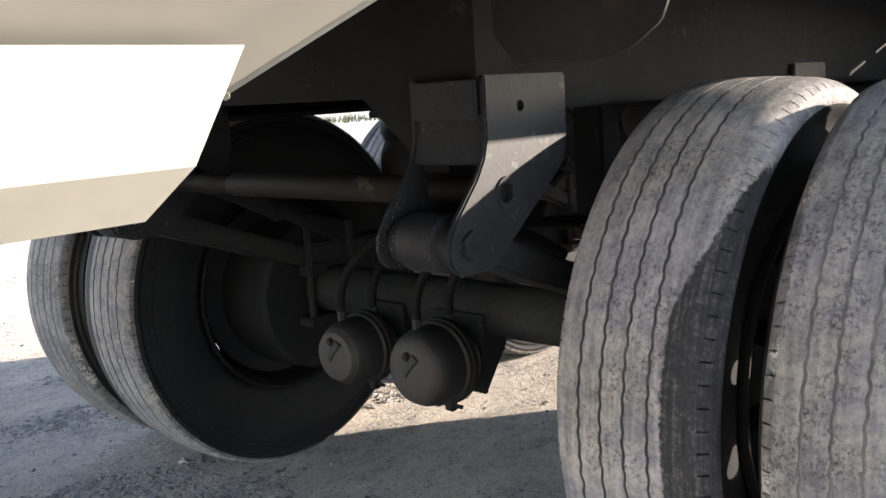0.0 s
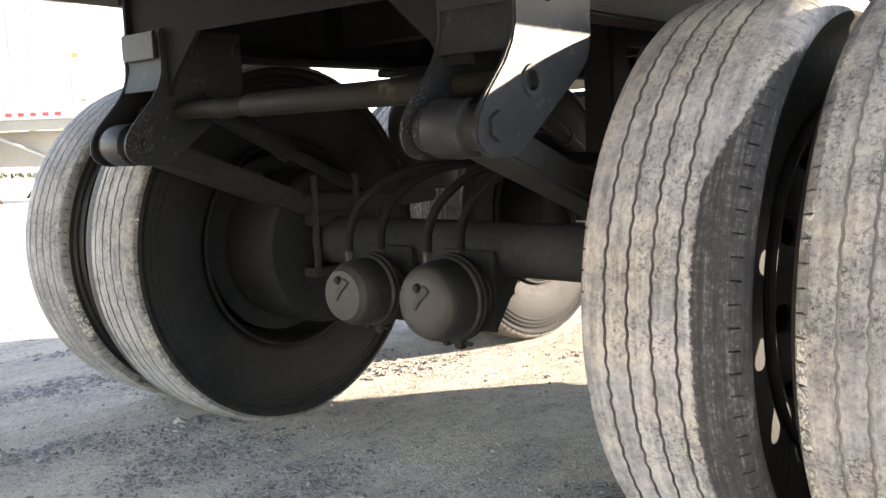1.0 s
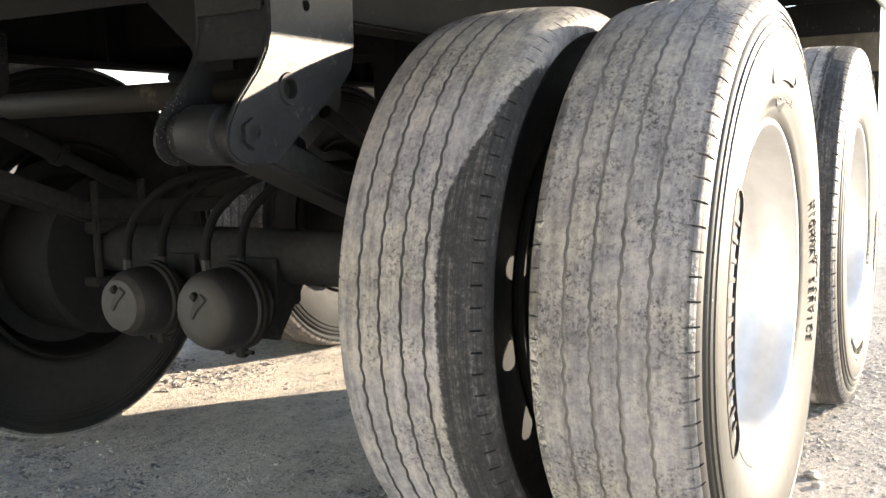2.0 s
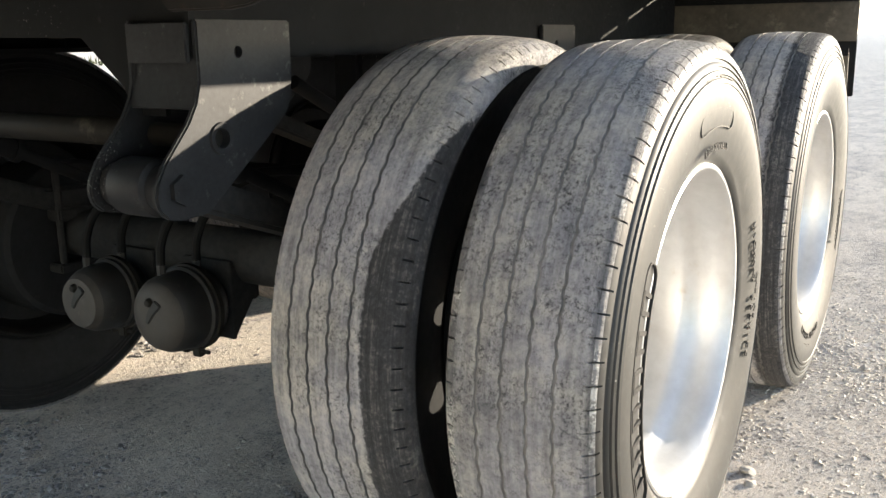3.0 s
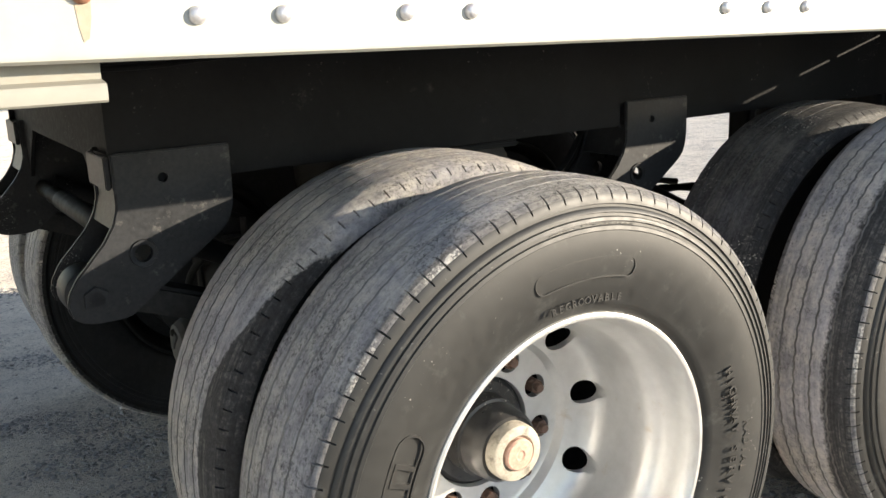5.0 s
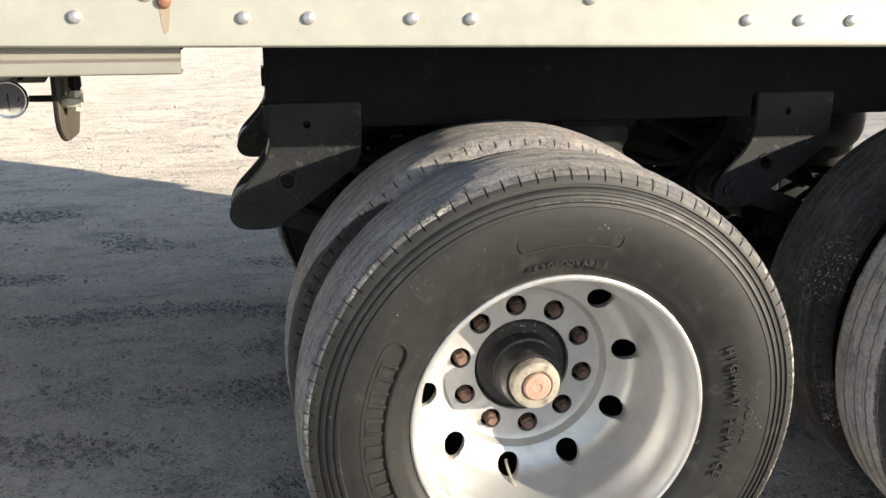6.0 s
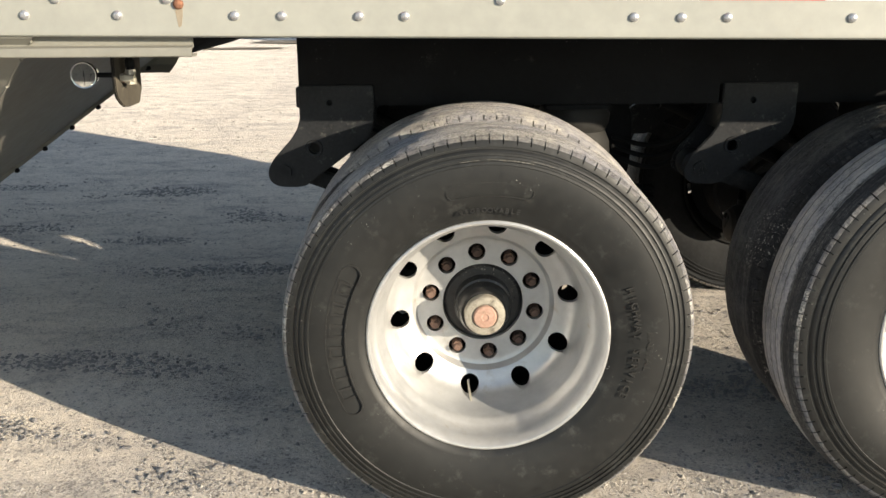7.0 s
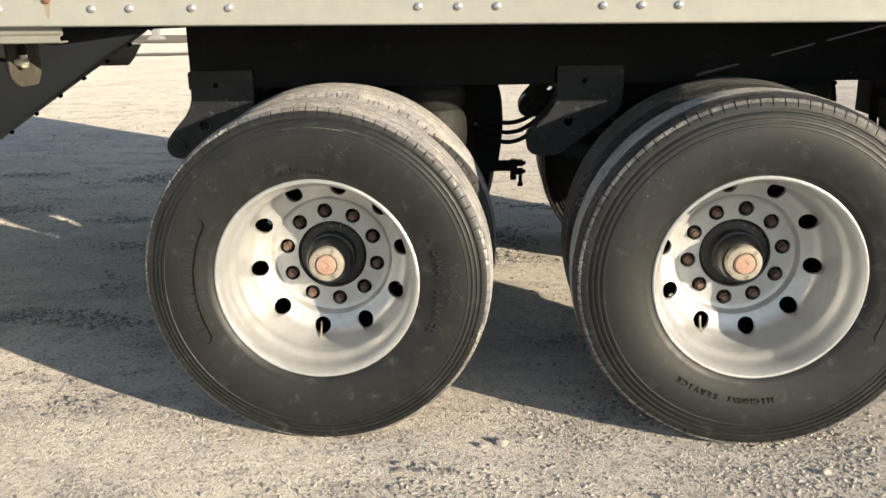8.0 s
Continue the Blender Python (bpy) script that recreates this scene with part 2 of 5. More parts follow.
M_BAG = material("air_spring_rubber", (0.008, 0.008, 0.008), (0.02, 0.019, 0.017), (0.16, 0.15, 0.12), 0.08, (0.6, 0.8), big=8, fine=50, bump=0.2)
M_FLAP = material("dusty_mud_flap", (0.055, 0.048, 0.038), (0.13, 0.115, 0.09), (0.24, 0.21, 0.16), 0.3, (0.7, 0.9), big=4, fine=40, bump=0.3)
M_CHROME = material("chrome_bezel", (0.62, 0.62, 0.61), (0.75, 0.75, 0.74), None, 0, (0.12, 0.25), metal=1.0, big=12, fine=60, bump=0.03)
M_DIAL = material("gauge_face", (0.22, 0.22, 0.215), (0.28, 0.28, 0.27), None, 0, (0.5, 0.6), big=20, fine=90, bump=0)
M_INK = material("black_ink", (0.02, 0.02, 0.02), (0.04, 0.04, 0.04), None, 0, (0.5, 0.6), big=20, fine=90, bump=0)
M_BRASS = material("dull_fitting_metal", (0.33, 0.31, 0.25), (0.48, 0.45, 0.38), (0.25, 0.21, 0.15), 0.2, (0.4, 0.6), metal=0.3, big=25, fine=90, bump=0.2)
M_RUSTPLATE = material("rusty_black_bracket", (0.008, 0.0078, 0.0078), (0.019, 0.0172, 0.0155), (0.035, 0.023, 0.018), 0.3, (0.6, 0.8), big=9, fine=80, bump=0.3, spec=0.2)
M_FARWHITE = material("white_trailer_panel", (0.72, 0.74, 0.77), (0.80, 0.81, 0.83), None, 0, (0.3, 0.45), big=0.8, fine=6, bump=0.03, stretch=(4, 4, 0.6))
M_FARGREY = material("galvanised_leg", (0.33, 0.33, 0.33), (0.45, 0.45, 0.44), (0.25, 0.21, 0.16), 0.2, (0.45, 0.65), metal=0.3, big=4, fine=30, bump=0.1)
M_AMBER = material("amber_lens", (0.75, 0.22, 0.03), (0.85, 0.30, 0.05), None, 0, (0.2, 0.3), big=20, fine=90, bump=0)
M_GRASS = material("dry_grass", (0.025, 0.035, 0.012), (0.06, 0.068, 0.028), None, 0, (0.8, 0.95), big=3, fine=30, bump=0.4)
M_MUD = material("brown_mud", (0.16, 0.12, 0.08), (0.34, 0.27, 0.19), (0.42, 0.37, 0.30), 0.35, (0.7, 0.9), big=0.5, fine=6, bump=0.6, bump_dist=0.03)
M_CHIP = material("dark_grey_chips", (0.13, 0.127, 0.13), (0.32, 0.308, 0.30), (0.40, 0.37, 0.33), 0.2, (0.75, 0.95), big=60, fine=160, bump=0.3)
M_STONE = material("limestone_chips", (0.30, 0.28, 0.25), (0.52, 0.485, 0.43), (0.19, 0.18, 0.17), 0.3, (0.75, 0.95), big=2.5, fine=80, bump=0.3)

flecked(M_HUB, (0.40, 0.37, 0.32), 160, 0.64)
flecked(M_HANGER, (0.32, 0.315, 0.305), 260, 0.62)
flecked(M_BLACK, (0.16, 0.155, 0.15), 150, 0.66)

# gravel: packed limestone dust with streaks of darker loose chips
M_GROUND = bpy.data.materials.new("packed_limestone_gravel")
M_GROUND.use_nodes = True
nt = M_GROUND.node_tree
gb = nt.nodes["Principled BSDF"]
g1 = noise_node(nt, 0.7, 6, 0.6)
g2 = noise_node(nt, 5.5, 9, 0.75)
g3 = noise_node(nt, 75.0, 6, 0.75)
g4 = noise_node(nt, 210.0, 3, 0.6)
streak = noise_node(nt, 2.6, 9, 0.75, (0.8, 1.9, 1))
streak.inputs["Distortion"].default_value = 0.6


def cells(scale):
    vo = nt.nodes.new("ShaderNodeTexVoronoi")
    vo.inputs["Scale"].default_value = scale
    tc = nt.nodes.new("ShaderNodeTexCoord")
    wob = noise_node(nt, scale * 1.3, 4, 0.7)
    far_off = nt.nodes.new("ShaderNodeVectorMath")
    far_off.operation = "MULTIPLY_ADD"
    nt.links.new(wob.outputs["Color"], far_off.inputs[0])
    far_off.inputs[1].default_value = (1.1 / scale,) * 3
    nt.links.new(tc.outputs["Object"], far_off.inputs[2])
    nt.links.new(far_off.outputs[0], vo.inputs["Vector"])
    return vo


def maths(op, a, b):
    n = nt.nodes.new("ShaderNodeMath")
    n.operation = op
    for k, v in enumerate((a, b)):
        if isinstance(v, (int, float)):
            n.inputs[k].default_value = v
        else:
            nt.links.new(v, n.inputs[k])
    return n.outputs[0]


def channel(vo, k):
    sep = nt.nodes.new("ShaderNodeSeparateColor")
    nt.links.new(vo.outputs["Color"], sep.inputs[0])
    return sep.outputs[k]


v1, v2, v3 = cells(55.0), cells(105.0), cells(60.0)
basec = ramp(nt, [(0.34, (0.55, 0.51, 0.46)), (0.5, (0.71, 0.66, 0.59)), (0.66, (0.75, 0.695, 0.61))])
nt.links.new(mix(nt, 0.5, g1.outputs[0], g2.outputs[0]), basec.inputs[0])
where = ramp(nt, [(0.475, (0, 0, 0)), (0.61, (1, 1, 1))])
nt.links.new(mix(nt, 0.45, streak.outputs[0], g2.outputs[0]), where.inputs[0])
fine = ramp(nt, [(0.38, (0.46, 0.455, 0.465)), (0.48, (0.96, 0.94, 0.94)), (0.62, (1.16, 1.15, 1.13))])
g5 = noise_node(nt, 26.0, 7, 0.75)
nt.links.new(mix(nt, 0.4, mix(nt, 0.6, g3.outputs[0], g5.outputs[0]), g4.outputs[0]), fine.inputs[0])
# separate chips: some pale and proud, and dark ones crowded where the dust has washed off
pale = maths("MULTIPLY", maths("GREATER_THAN", channel(v1, 0), 0.80), maths("LESS_THAN", v1.outputs["Distance"], 0.34))
crowd = maths("MULTIPLY_ADD", where.outputs[0], 0.5)
crowd.node.inputs[2].default_value = 0.03
dark2 = maths("MULTIPLY", maths("LESS_THAN", channel(v2, 1), crowd), maths("LESS_THAN", v2.outputs["Distance"], 0.45))
dark3 = maths("MULTIPLY", maths("LESS_THAN", channel(v3, 2), maths("MULTIPLY", crowd, 0.8)), maths("LESS_THAN", v3.outputs["Distance"], 0.40))
dark = maths("MAXIMUM", dark2, dark3)
gcol = mix(nt, 1.0, basec.outputs[0], fine.outputs[0], "MULTIPLY")
gcol = mix(nt, maths("MULTIPLY", where.outputs[0], 0.55), gcol, (0.29, 0.277, 0.285))
gcol = mix(nt, maths("MULTIPLY", pale, 0.55), gcol, (0.80, 0.76, 0.69))
gcol = mix(nt, maths("MULTIPLY", dark, 0.55), gcol, (0.15, 0.142, 0.145))
nt.links.new(gcol, gb.inputs["Base Color"])
gb.inputs["Roughness"].default_value = 0.92
gb.inputs["Diffuse Roughness"].default_value = 1.0
gb.inputs["Specular IOR Level"].default_value = 0.2
dome = maths("MULTIPLY", pale, maths("SUBTRACT", 0.55, v1.outputs["Distance"]))
pit = maths("MULTIPLY", dark, 0.25)
relief = maths("ADD", maths("ADD", maths("ADD", dome, pit), maths("MULTIPLY", g3.outputs[0], 0.8)), maths("MULTIPLY", g5.outputs[0], 0.45))
gbump = nt.nodes.new("ShaderNodeBump")
gbump.inputs["Strength"].default_value, gbump.inputs["Distance"].default_value = 1.0, 0.014
nt.links.new(relief, gbump.inputs["Height"])
nt.links.new(gbump.outputs[0], gb.inputs["Normal"])

M_GLASS = bpy.data.materials.new("gauge_glass")
M_GLASS.use_nodes = True
gl = M_GLASS.node_tree.nodes["Principled BSDF"]
gl.inputs["Transmission Weight"].default_value, gl.inputs["Roughness"].default_value, gl.inputs["IOR"].default_value = 1.0, 0.02, 1.3


# ---- building helpers ----
def finish(name, bm, mats, angle=35):
    bmesh.ops.recalc_face_normals(bm, faces=bm.faces)
    me = bpy.data.meshes.new(name)
    bm.to_mesh(me)
    bm.free()
    for m in mats if isinstance(mats, (list, tuple)) else [mats]:
        me.materials.append(m)
    for p in me.polygons:
        p.use_smooth = True
    me.set_sharp_from_angle(angle=radians(angle))
    return me


def part(name, bm, mats, parent=None, label="", m=None, angle=35):
    """One mesh object, under a thing or a part if parent is given."""
    ob = new(name, finish(name, bm, mats, angle) if isinstance(bm, bmesh.types.BMesh) else bm)
    ob.parent = parent
    if m is not None:
        ob.matrix_basis = m
    return tagged(ob, label)


def thing(name, label, category, at=(0, 0, 0), turn=0.0, group=""):
    ob = new(name)
    ob.empty_display_size = 0.2
    ob.matrix_basis = pose(*at, 0, 0, turn)
    return tagged(ob, label, category, group)


def bevelled(bm, geom, w, seg=2):
    if w > 0:
        edges = {e for f in geom for e in f.edges}
        bmesh.ops.bevel(bm, geom=list(edges), offset=w, segments=seg, affect="EDGES", clamp_overlap=True)


def box(bm, x0, x1, y0, y1, z0, z1, bevel=0.0):
    r = bmesh.ops.create_cube(bm, size=1.0)
    bmesh.ops.transform(bm, verts=r["verts"], matrix=Matrix.Translation(((x0 + x1) / 2, (y0 + y1) / 2, (z0 + z1) / 2)) @ Matrix.Diagonal((x1 - x0, y1 - y0, z1 - z0, 1)))
    bevelled(bm, {f for v in r["verts"] for f in v.link_faces}, bevel)
    return bm


def prism(bm, pts, axis, a, b, bevel=0.0):
    """The outline pts, in the two axes other than the given one (in x, y, z order), drawn out from a to b."""
    def put(p, v):
        c = list(p)
        c.insert("xyz".index(axis), v)
        return bm.verts.new(c)
    lo, hi = [put(p, a) for p in pts], [put(p, b) for p in pts]
    n = len(pts)
    fs = [bm.faces.new(lo), bm.faces.new(hi[::-1])]
    fs += [bm.faces.new((lo[i], hi[i], hi[(i + 1) % n], lo[(i + 1) % n])) for i in range(n)]
    bmesh.ops.recalc_face_normals(bm, faces=fs)
    bevelled(bm, fs, bevel)
    return bm


AX = {"x": Matrix(((0, 0, 1), (1, 0, 0), (0, 1, 0))), "y": Matrix(((1, 0, 0), (0, 0, 1), (0, 1, 0))), "z": Matrix.Identity(3)}


def lathe(bm, prof, axis="y", centre=(0, 0, 0), n=48, closed=False):
    """Turns the profile, pairs of (radius, place along the axis), round the axis. A radius of 0 closes an end."""
    turn, c = AX[axis], Vector(centre)
    rings = []
    for r, h in prof:
        if r <= 1e-6:
            rings.append([bm.verts.new(c + turn @ Vector((0, 0, h)))])
        else:
            rings.append([bm.verts.new(c + turn @ Vector((r * math.cos(2 * math.pi * i / n), r * math.sin(2 * math.pi * i / n), h))) for i in range(n)])
    pairs = list(zip(rings, rings[1:])) + ([(rings[-1], rings[0])] if closed else [])
    for a, b in pairs:
        for i in range(n):
            j = (i + 1) % n
            q = [a[i % len(a)], a[j % len(a)], b[j % len(b)], b[i % len(b)]]
            q = list(dict.fromkeys(q))
            if len(q) > 2:
                bm.faces.new(q)
    return bm


def rod(bm, p, q, r, n=20, r2=None):
    """A closed round bar from p to q."""
    p, q = Vector(p), Vector(q)
    rot = (q - p).to_track_quat("Z", "Y").to_matrix().to_4x4()
    d = bmesh.ops.create_cone(bm, cap_ends=True, segments=n, radius1=r, radius2=r if r2 is None else r2, depth=(q - p).length)
    bmesh.ops.transform(bm, verts=d["verts"], matrix=Matrix.Translation((p + q) / 2) @ rot)
    return bm


def hose(bm, pts, r, n=10, steps=8, ribs=0.0):
    """A round hose through the points."""
    pts = [Vector(p) for p in pts]
    ext = [2 * pts[0] - pts[1]] + pts + [2 * pts[-1] - pts[-2]]
    path = []
    for i in range(1, len(ext) - 2):
        for s in range(steps):
            t = s / steps
            a, b, c, d = ext[i - 1:i + 3]
            path.append(0.5 * (2 * b + (c - a) * t + (2 * a - 5 * b + 4 * c - d) * t * t + (3 * b - a - 3 * c + d) * t ** 3))
    path.append(pts[-1])
    rings = []
    up = Vector((0.31, 0.2, 0.93))
    for i, p in enumerate(path):
        d = (path[min(i + 1, len(path) - 1)] - path[max(i - 1, 0)]).normalized()
        u = (up - d * up.dot(d)).normalized()
        v = d.cross(u)
        rr = r * (1 + ribs * (i % 2))
        rings.append([bm.verts.new(p + rr * (math.cos(2 * math.pi * k / n) * u + math.sin(2 * math.pi * k / n) * v)) for k in range(n)])
        up = u
    for a, b in zip(rings, rings[1:]):
        for k in range(n):
            bm.faces.new((a[k], a[(k + 1) % n], b[(k + 1) % n], b[k]))
    bm.faces.new(rings[0][::-1])
    bm.faces.new(rings[-1])
    return bm


def BM():
    return bmesh.new()


def turned(bm, m):
    bmesh.ops.transform(bm, verts=bm.verts, matrix=m)
    return bm


def letters(words):
    """Raised characters on a tyre's wall. words: text, radius of the baseline, middle angle, height, and whether it reads from outside."""
    out = BM()
    for text, radius, mid, height, flip in words:
        adv = height * 1.04
        for i, ch in enumerate(text):
            if ch == " ":
                continue
            cu = bpy.data.curves.new("character", "FONT")
            cu.body, cu.size, cu.align_x, cu.extrude, cu.offset = ch, height * 1.35, "CENTER", 0.0012, height * 0.02
            cu.resolution_u = 2
            ob = bpy.data.objects.new("character", cu)
            scene.collection.objects.link(ob)
            me = bpy.data.meshes.new_from_object(ob.evaluated_get(bpy.context.evaluated_depsgraph_get()))
            da = (i - (len(text) - 1) / 2) * adv / radius
            # seen from outside (looking along +y), x runs to the right and z up
            if flip:
                a, spin = mid + da, math.pi / 2
            else:
                a, spin = mid - da, -math.pi / 2
            m = Matrix(((1, 0, 0, 0), (0, 0, -1, 0), (0, 1, 0, 0), (0, 0, 0, 1)))
            me.transform(Matrix.Translation((radius * math.cos(a), 0, radius * math.sin(a))) @ m @ Matrix.Rotation(a + spin, 4, "Z"))
            out.from_mesh(me)
            bpy.data.objects.remove(ob)
            bpy.data.meshes.remove(me)
            bpy.data.curves.remove(cu)
    return out


def arc_bar(bm, r0, r1, a0, a1, y0, y1, n=10):
    """A flat curved bar on the wall of a tyre, between two radii and two angles in degrees."""
    rows = []
    for i in range(n + 1):
        a = radians(a0 + (a1 - a0) * i / n)
        rows.append([bm.verts.new((r * math.cos(a), y, r * math.sin(a))) for r, y in ((r0, y1), (r0, y0), (r1, y0), (r1, y1))])
    for a, b in zip(rows, rows[1:]):
        for k in range(4):
            bm.faces.new((a[k], a[(k + 1) % 4], b[(k + 1) % 4], b[k]))
    bm.faces.new(rows[0][::-1])
    bm.faces.new(rows[-1])


def capsule_outline(bm, rm, half, a0, a1, y0, y1, w=0.0022):
    """A thin raised rib round a long curved label."""
    arc_bar(bm, rm - half - w / 2, rm - half + w / 2, a0, a1, y0, y1, 24)
    arc_bar(bm, rm + half - w / 2, rm + half + w / 2, a0, a1, y0, y1, 24)
    for a, s in ((a0, -1 if a0 < a1 else 1), (a1, 1 if a0 < a1 else -1)):
        a = radians(a)
        c = Vector((rm * math.cos(a), 0, rm * math.sin(a)))
        u, v = Vector((math.cos(a), 0, math.sin(a))), Vector((-math.sin(a), 0, math.cos(a))) * s
        rows = []
        for i in range(11):
            t = -math.pi / 2 + math.pi * i / 10
            d = math.sin(t) * u + math.cos(t) * v
            rows.append([bm.verts.new(c + d * q + Vector((0, y, 0))) for q, y in ((half - w / 2, y1), (half - w / 2, y0), (half + w / 2, y0), (half + w / 2, y1))])
        for p, q in zip(rows, rows[1:]):
            for k in range(4):
                bm.faces.new((p[k], p[(k + 1) % 4], q[(k + 1) % 4], q[k]))


# ---- wheels ----
HUB_Z, AXLE_GAP = 0.506, 1.247
TICKS = 96


def tyre_mesh(worn, wall_mat, tread_mat, radius):
    """A worn highway tyre: five ribs between four wavy grooves, cut shoulders, ribbed walls. worn: the +y shoulder is scrubbed round."""
    rows = []  # (y, radius, waves, cut, material of the band that follows)
    depth = 0.0065 if worn else 0.0042
    left, right = (-0.103, 0.093) if not worn else (-0.115, 0.078)
    mid = (left + right) / 2

    def crown(y):
        return 0.517 - 0.0065 * ((y - mid) / 0.1) ** 2

    wall = [(-0.096, 0.284, 0), (-0.106, 0.296, 0), (-0.112, 0.300, 0), (-0.118, 0.312, 0), (-0.1195, 0.316, 0), (-0.120, 0.3185, 0), (-0.124, 0.330, 0), (-0.131, 0.360, 0),
            (-0.135, 0.395, 0), (-0.134, 0.420, 0), (-0.1325, 0.432, 0), (-0.1340, 0.4335, 0), (-0.1325, 0.4395, 0), (-0.1295, 0.4410, 0), (-0.1287, 0.4470, 0), (-0.1315, 0.4485, 0),
            (-0.1295, 0.4545, 0), (-0.1260, 0.4560, 0), (-0.1250, 0.4620, 0), (-0.1280, 0.4635, 0), (-0.1255, 0.4695, 0), (-0.1215, 0.4720, 0), (-0.1210, 0.4770, 0),
            (-0.1240, 0.4785, 0), (-0.1230, 0.4860, 0), (-0.1195, 0.4960, 3), (-0.1130, 0.5045, 1)]
    for k, (y, r, mt) in enumerate(wall):
        if worn and y > -0.125 and r > 0.48:
            y -= 0.008
        rows.append((y, r, 0, 1 if k >= 25 else 0, mt))
    rows.append((left, crown(left) - 0.0015, 0, 0, 1))
    step = (right - left) / 5
    for k in range(1, 5):
        g = left + step * k
        rows += [(g - 0.0025, crown(g), 1, 0, 2), (g - 0.0014, crown(g) - depth, 1, 0, 2), (g + 0.0014, crown(g) - depth, 1, 0, 2), (g + 0.0025, crown(g), 1, 0, 1)]
    if worn:
        rows.append((right, crown(right), 0.4, 0, 4))
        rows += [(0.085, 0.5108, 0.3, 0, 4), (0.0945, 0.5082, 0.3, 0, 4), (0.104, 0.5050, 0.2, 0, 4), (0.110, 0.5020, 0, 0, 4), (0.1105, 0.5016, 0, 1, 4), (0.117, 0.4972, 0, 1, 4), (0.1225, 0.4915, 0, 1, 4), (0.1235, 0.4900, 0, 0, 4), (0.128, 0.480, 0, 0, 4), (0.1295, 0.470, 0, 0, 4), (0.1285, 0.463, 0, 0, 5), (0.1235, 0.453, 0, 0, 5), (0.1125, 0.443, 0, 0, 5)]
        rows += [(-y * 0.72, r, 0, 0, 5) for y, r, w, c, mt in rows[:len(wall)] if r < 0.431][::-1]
    else:
        rows.append((right, crown(right) - 0.0015, 0, 0, 3))
        rows += [(-y * (0.93 if r > 0.45 else 1.0), r, 0, c, 3 if r > 0.49 else 0) for y, r, w, c, mt in rows[:len(wall)][::-1]]
    squash = (radius - 0.44) / (0.517 - 0.44)  # the worn tyre's lower profile
    rows = [(y, r if r < 0.44 else 0.44 + (r - 0.44) * squash, w, c, mt) for y, r, w, c, mt in rows]
    cols = []
    period = 360 / TICKS
    for t in range(TICKS):
        for a, cut, wave in ((0.0, 0, 0.1), (0.05, 1, 0.15), (0.34, 1, 0.3), (0.39, 0, 0.35), (1.25, 0, 0.95), (2.0, 0, 1.0), (2.9, 0, 0.25)):
            cols.append((radians(t * period + a), cut, wave))
    bm = BM()
    rng = random.Random(5)
    grid = []
    for i, (a, cut, wave) in enumerate(cols):
        line = []
        for y, r, w, c, _ in rows:
            p = Vector((math.cos(a) * 40, y * 60, math.sin(a) * 40))
            wear = noise.noise(p)
            yy = y + w * ((wave - 0.5) * 0.0028 + 0.0014 * wear)
            rr = r - (0.0009 * max(0.0, noise.noise(p * 2.1)) if r > 0.475 else 0.0)
            if cut and c:
                rr -= 0.0055 * c
                yy -= math.copysign(0.0045 * c, y)
            line.append(bm.verts.new((rr * math.cos(a), yy, rr * math.sin(a))))
        grid.append(line)
    n = len(cols)
    for i in range(n):
        a, b = grid[i], grid[(i + 1) % n]
        slit = cols[i][1] and cols[(i + 1) % n][1]
        for k in range(len(rows) - 1):
            f = bm.faces.new((a[k], b[k], b[k + 1], a[k + 1]))
            f.material_index = 6 if slit and rows[k][3] >= 1 and rows[k + 1][3] >= 1 else rows[k][4]
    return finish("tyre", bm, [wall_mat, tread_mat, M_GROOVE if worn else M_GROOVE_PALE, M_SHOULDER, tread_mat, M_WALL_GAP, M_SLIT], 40)


